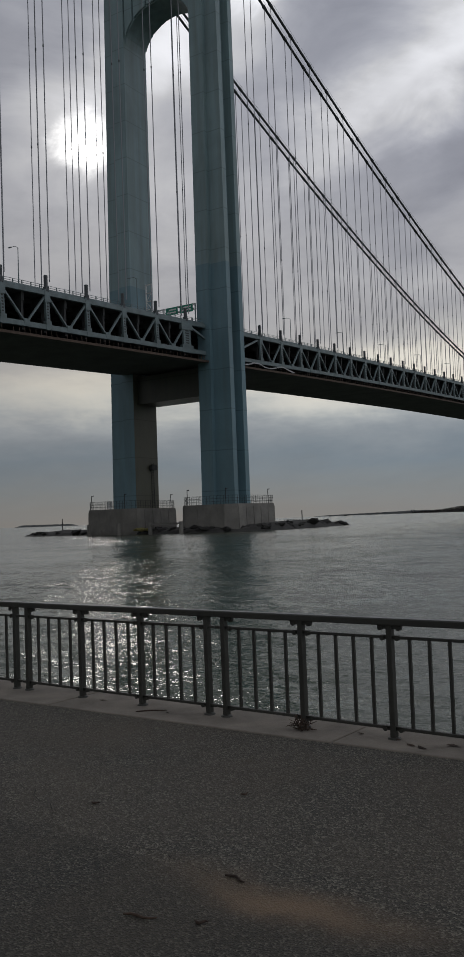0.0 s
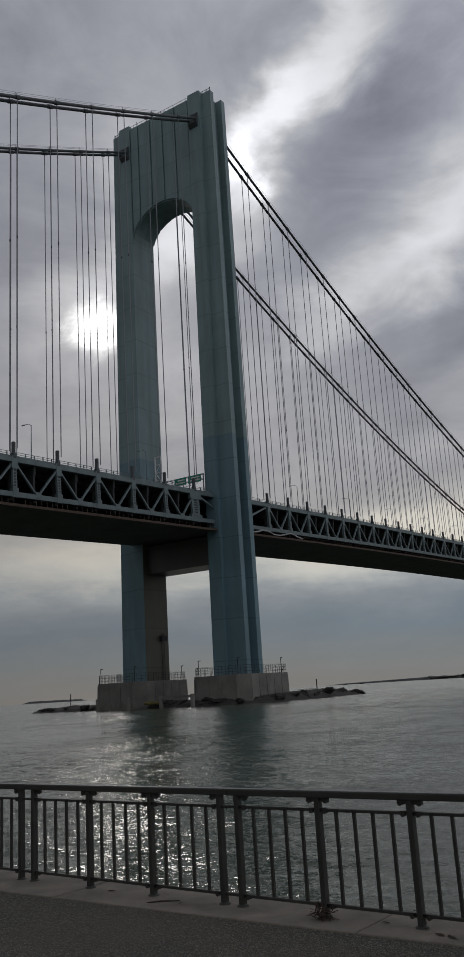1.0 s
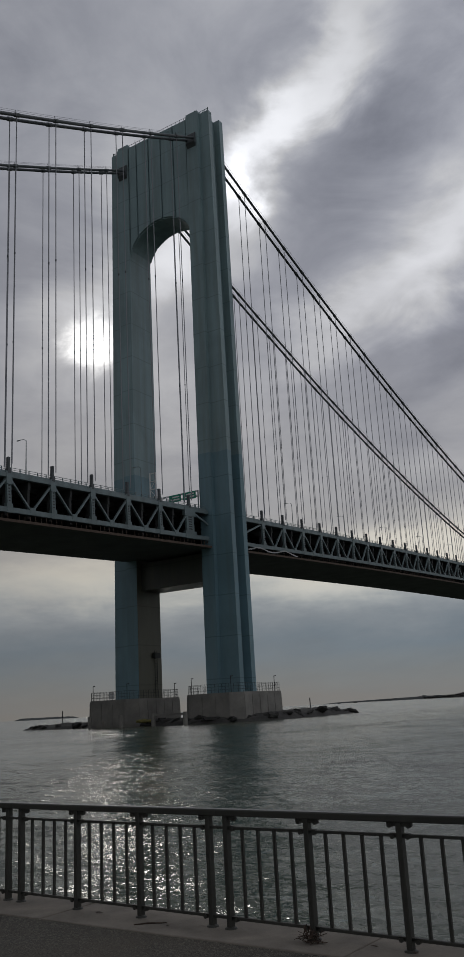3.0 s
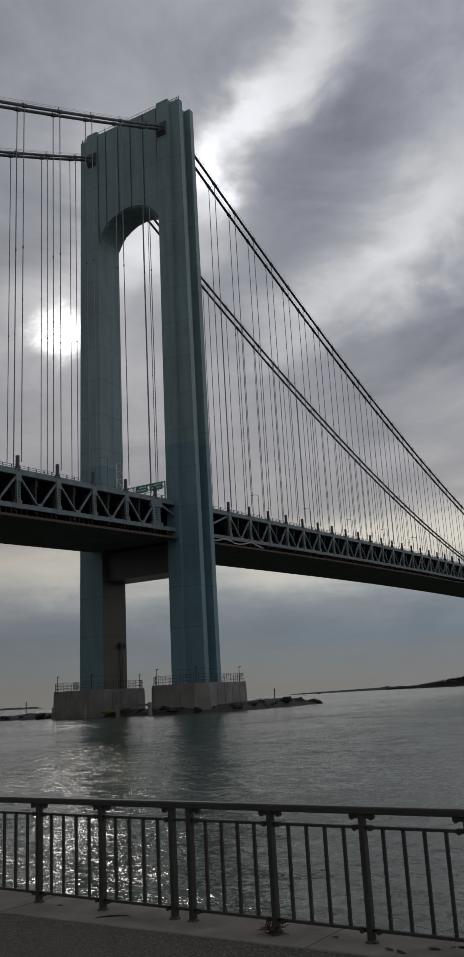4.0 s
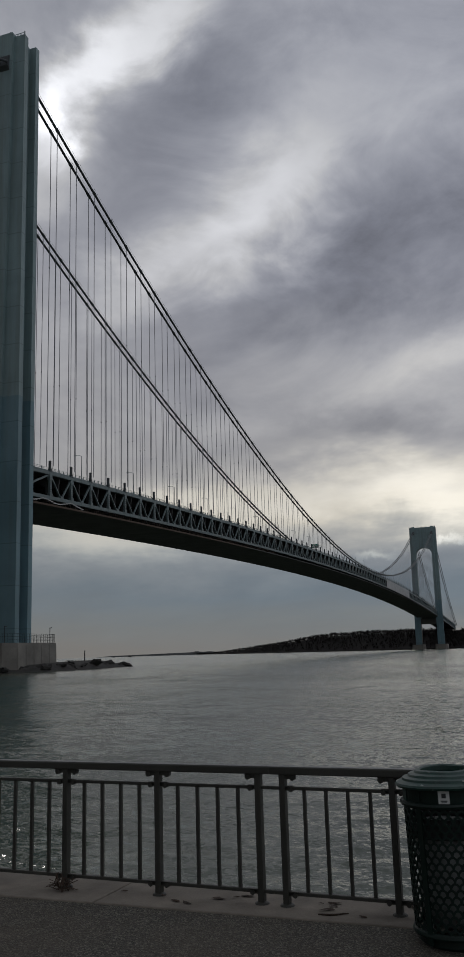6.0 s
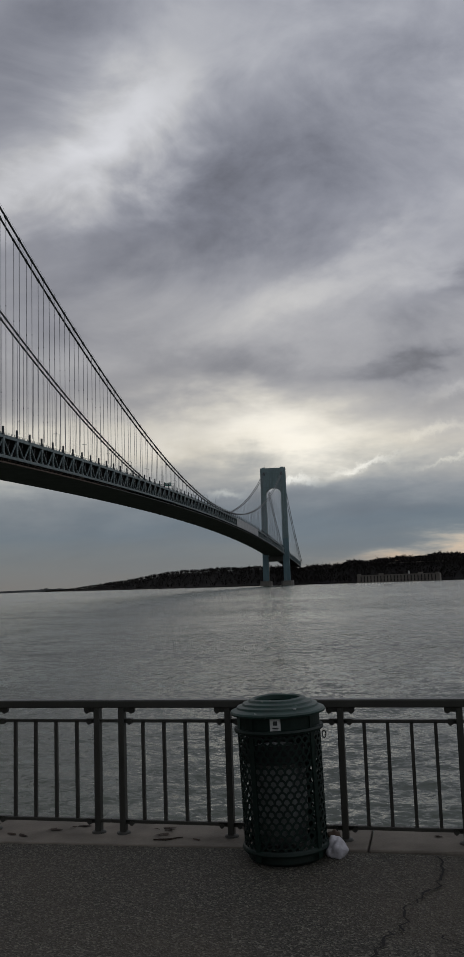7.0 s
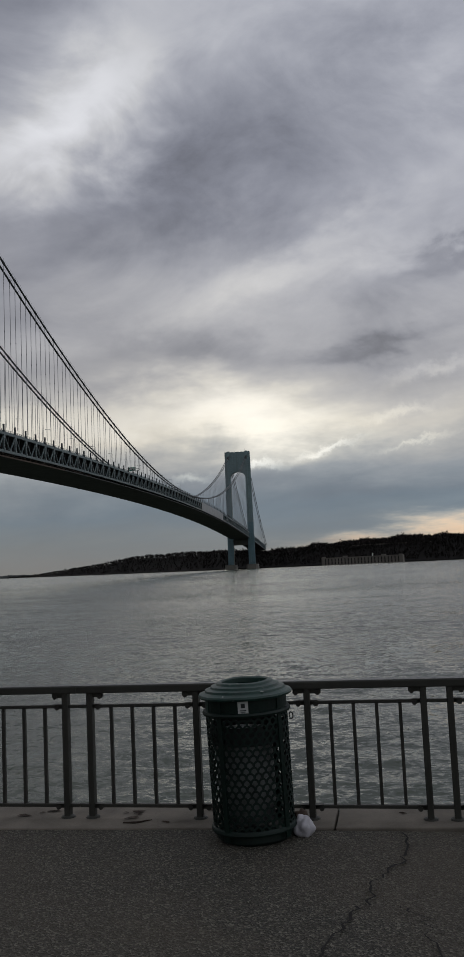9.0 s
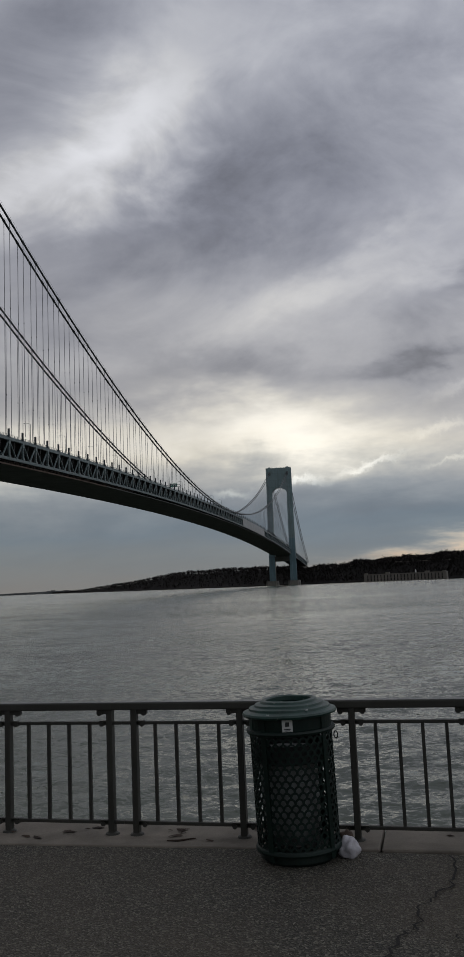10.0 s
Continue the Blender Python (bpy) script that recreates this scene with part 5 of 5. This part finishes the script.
def plastic_bag():
    bm = bmesh.new()
    bmesh.ops.create_icosphere(bm, subdivisions=4, radius=1.0)
    for v in bm.verts:
        n = v.co.normalized()
        k = 1 + 0.42 * noise.noise(n * 1.4 + Vector((5, 1, 2))) + 0.10 * abs(noise.noise(n * 3.6)) + 0.03 * noise.noise(n * 12)
        v.co = Vector((n.x * 0.060 * k, n.y * 0.055 * k, max(-0.05, n.z * 0.066 * k)))
    ob = finish("plastic_bag", bm, M_BAG, smooth=True)
    ob.matrix_basis = pose(1.515, 6.50, 0.04)
    tagged(ob, "crumpled white plastic bag dropped beside the bin", "plastic bag")
    bm = bmesh.new()
    bmesh.ops.create_icosphere(bm, subdivisions=3, radius=1.0)
    for v in bm.verts:
        n = v.co.normalized()
        k = 1 + 0.35 * noise.noise(n * 2.2 + Vector((1, 7, 2))) + 0.12 * noise.noise(n * 7)
        v.co = Vector((n.x * 0.05 * k, n.y * 0.045 * k, max(-0.05, n.z * 0.085 * k)))
    ob = finish("paper_bag", bm, M_RUST, smooth=True)
    ob.matrix_basis = pose(1.49, 6.60, 0.04)
    tagged(ob, "brown crumpled paper bag behind the bin", "paper bag")


plastic_bag()

# ---- ground litter, cracks and kerb ----


def crack(points, w, label):
    """A jagged dark crack between a few places on the asphalt."""
    rng = random.Random(len(points) * 7)
    bm = bmesh.new()
    pts = []
    for (x0, y0), (x1, y1) in zip(points, points[1:]):
        for i in range(6):
            f = i / 6
            pts.append((lerp(x0, x1, f) + rng.gauss(0, 0.018), lerp(y0, y1, f) + rng.gauss(0, 0.014)))
    pts.append(points[-1])
    prev = None
    for i, (x, y) in enumerate(pts):
        ww = w * rng.uniform(0.4, 1.25) * (0.35 if i in (0, len(pts) - 1) else 1)
        cur = (bm.verts.new((x - ww, y, -0.0005)), bm.verts.new((x + ww, y + rng.uniform(-0.004, 0.004), -0.0005)))
        if prev:
            bm.faces.new((prev[0], cur[0], cur[1], prev[1]))
        prev = cur
    bmesh.ops.recalc_face_normals(bm, faces=bm.faces)
    tagged(finish("crack", bm, M_CRACK), label, "crack", kind="structure")


crack([(2.13, 6.56), (2.14, 6.17), (2.07, 5.90), (1.98, 5.68), (1.94, 5.40), (1.87, 5.24), (1.81, 5.0), (1.72, 4.6), (1.70, 4.2)], 0.008, "jagged crack running across the asphalt")
crack([(2.10, 5.37), (2.20, 5.25), (2.26, 4.94), (2.33, 4.5)], 0.005, "short jagged crack in the asphalt")
crack([(-2.6, 4.62), (-2.05, 4.40), (-1.55, 4.28), (-1.05, 4.22), (-0.55, 4.14)], 0.004, "faint edge of an old asphalt repair")


def litter():
    rng = random.Random(21)
    bm = bmesh.new()
    for i in range(70):
        a, r = rng.uniform(0, 6.28), rng.uniform(0.01, 0.10)
        p = Vector((r * math.cos(a), r * 0.7 * math.sin(a), rng.uniform(0.003, 0.07)))
        q = p + Vector((rng.gauss(0, 0.04), rng.gauss(0, 0.035), rng.gauss(0, 0.03)))
        q.z = max(q.z, 0.003)
        beam(bm, p, q, rng.uniform(0.003, 0.012), 0.003)
    ob = finish("seaweed_clump", bm, M_LEAF)
    ob.matrix_basis = pose(-1.75, 6.72, 0.0)
    tagged(ob, "tangle of dry brown weed caught at a post", "dry weed")
    for i in range(20):
        x, y = rng.uniform(-5, 3.4), rng.uniform(6.64, 7.0)
        if rng.random() < 0.6:
            x = rng.uniform(-1.0, 0.9)
        bm = bmesh.new()
        n, s = 7, rng.uniform(0.012, 0.04)
        ring = []
        for k in range(n):
            r = s * rng.uniform(0.6, 1.2)
            ring.append(bm.verts.new((r * 1.7 * math.cos(6.283 * k / n), r * 0.7 * math.sin(6.283 * k / n), rng.uniform(0.002, 0.010))))
        c = bm.verts.new((0, 0, 0.012))
        for k in range(n):
            bm.faces.new((ring[k], ring[(k + 1) % n], c))
        ob = finish("dead_leaf", bm, M_LEAF)
        ob.matrix_basis = pose(x, y, 0.001, 0, 0, rng.uniform(-40, 40))
        tagged(ob, "dark wet dead leaf lying on the concrete edge", "leaf", "dead leaves")
    for x, y, l, ang in ((-0.50, 4.16, 0.13, -8), (-0.62, 3.62, 0.16, 18), (-0.36, 3.72, 0.06, 20), (0.35, 3.58, 0.2, 20), (0.36, 6.70, 0.20, 22), (-3.30, 6.66, 0.28, 38), (-1.2, 5.2, 0.05, 60), (-1.9, 4.6, 0.06, 10)):
        bm = bmesh.new()
        pts = [Vector((l * (i / 5 - 0.5), 0.012 * math.sin(i * 1.3 + l * 40), 0.006)) for i in range(6)]
        tube(bm, pts, [0.004, 0.006, 0.007, 0.006, 0.005, 0.003], 6)
        ob = finish("twig", bm, M_LEAF)
        ob.matrix_basis = pose(x, y, -0.008 if y < 6.6 else 0.0, 0, 0, ang)
        tagged(ob, "thin dark fallen twig on the ground", "twig", "twigs")


litter()


def kerb():
    top = empty("kerb", pose(0, 0, 0), "worn concrete edge slabs under the railing", "kerb", kind="structure")
    x = -24.0
    rng = random.Random(5)
    cuts = [1.70 - 3.05 * i for i in range(9)][::-1] + [1.70 + 3.05 * i for i in range(1, 6)]
    for a, b in zip(cuts, cuts[1:]):
        bm = bmesh.new()
        x0, x1, zt = a + 0.006, b - 0.006, rng.uniform(-0.0015, 0.0005)
        f0, f1, back = 6.565 + 0.037 * x0, 6.565 + 0.037 * x1, WALL_Y + 0.03
        quadbox(bm, [(x0, f0, -0.25), (x1, f1, -0.25), (x1, back, -0.25), (x0, back, -0.25), (x0, f0, zt), (x1, f1, zt), (x1, back, zt), (x0, back, zt)])
        bevelled(bm, 0.012, 2)
        part("kerb_slab", bm, M_KERB, top)


kerb()
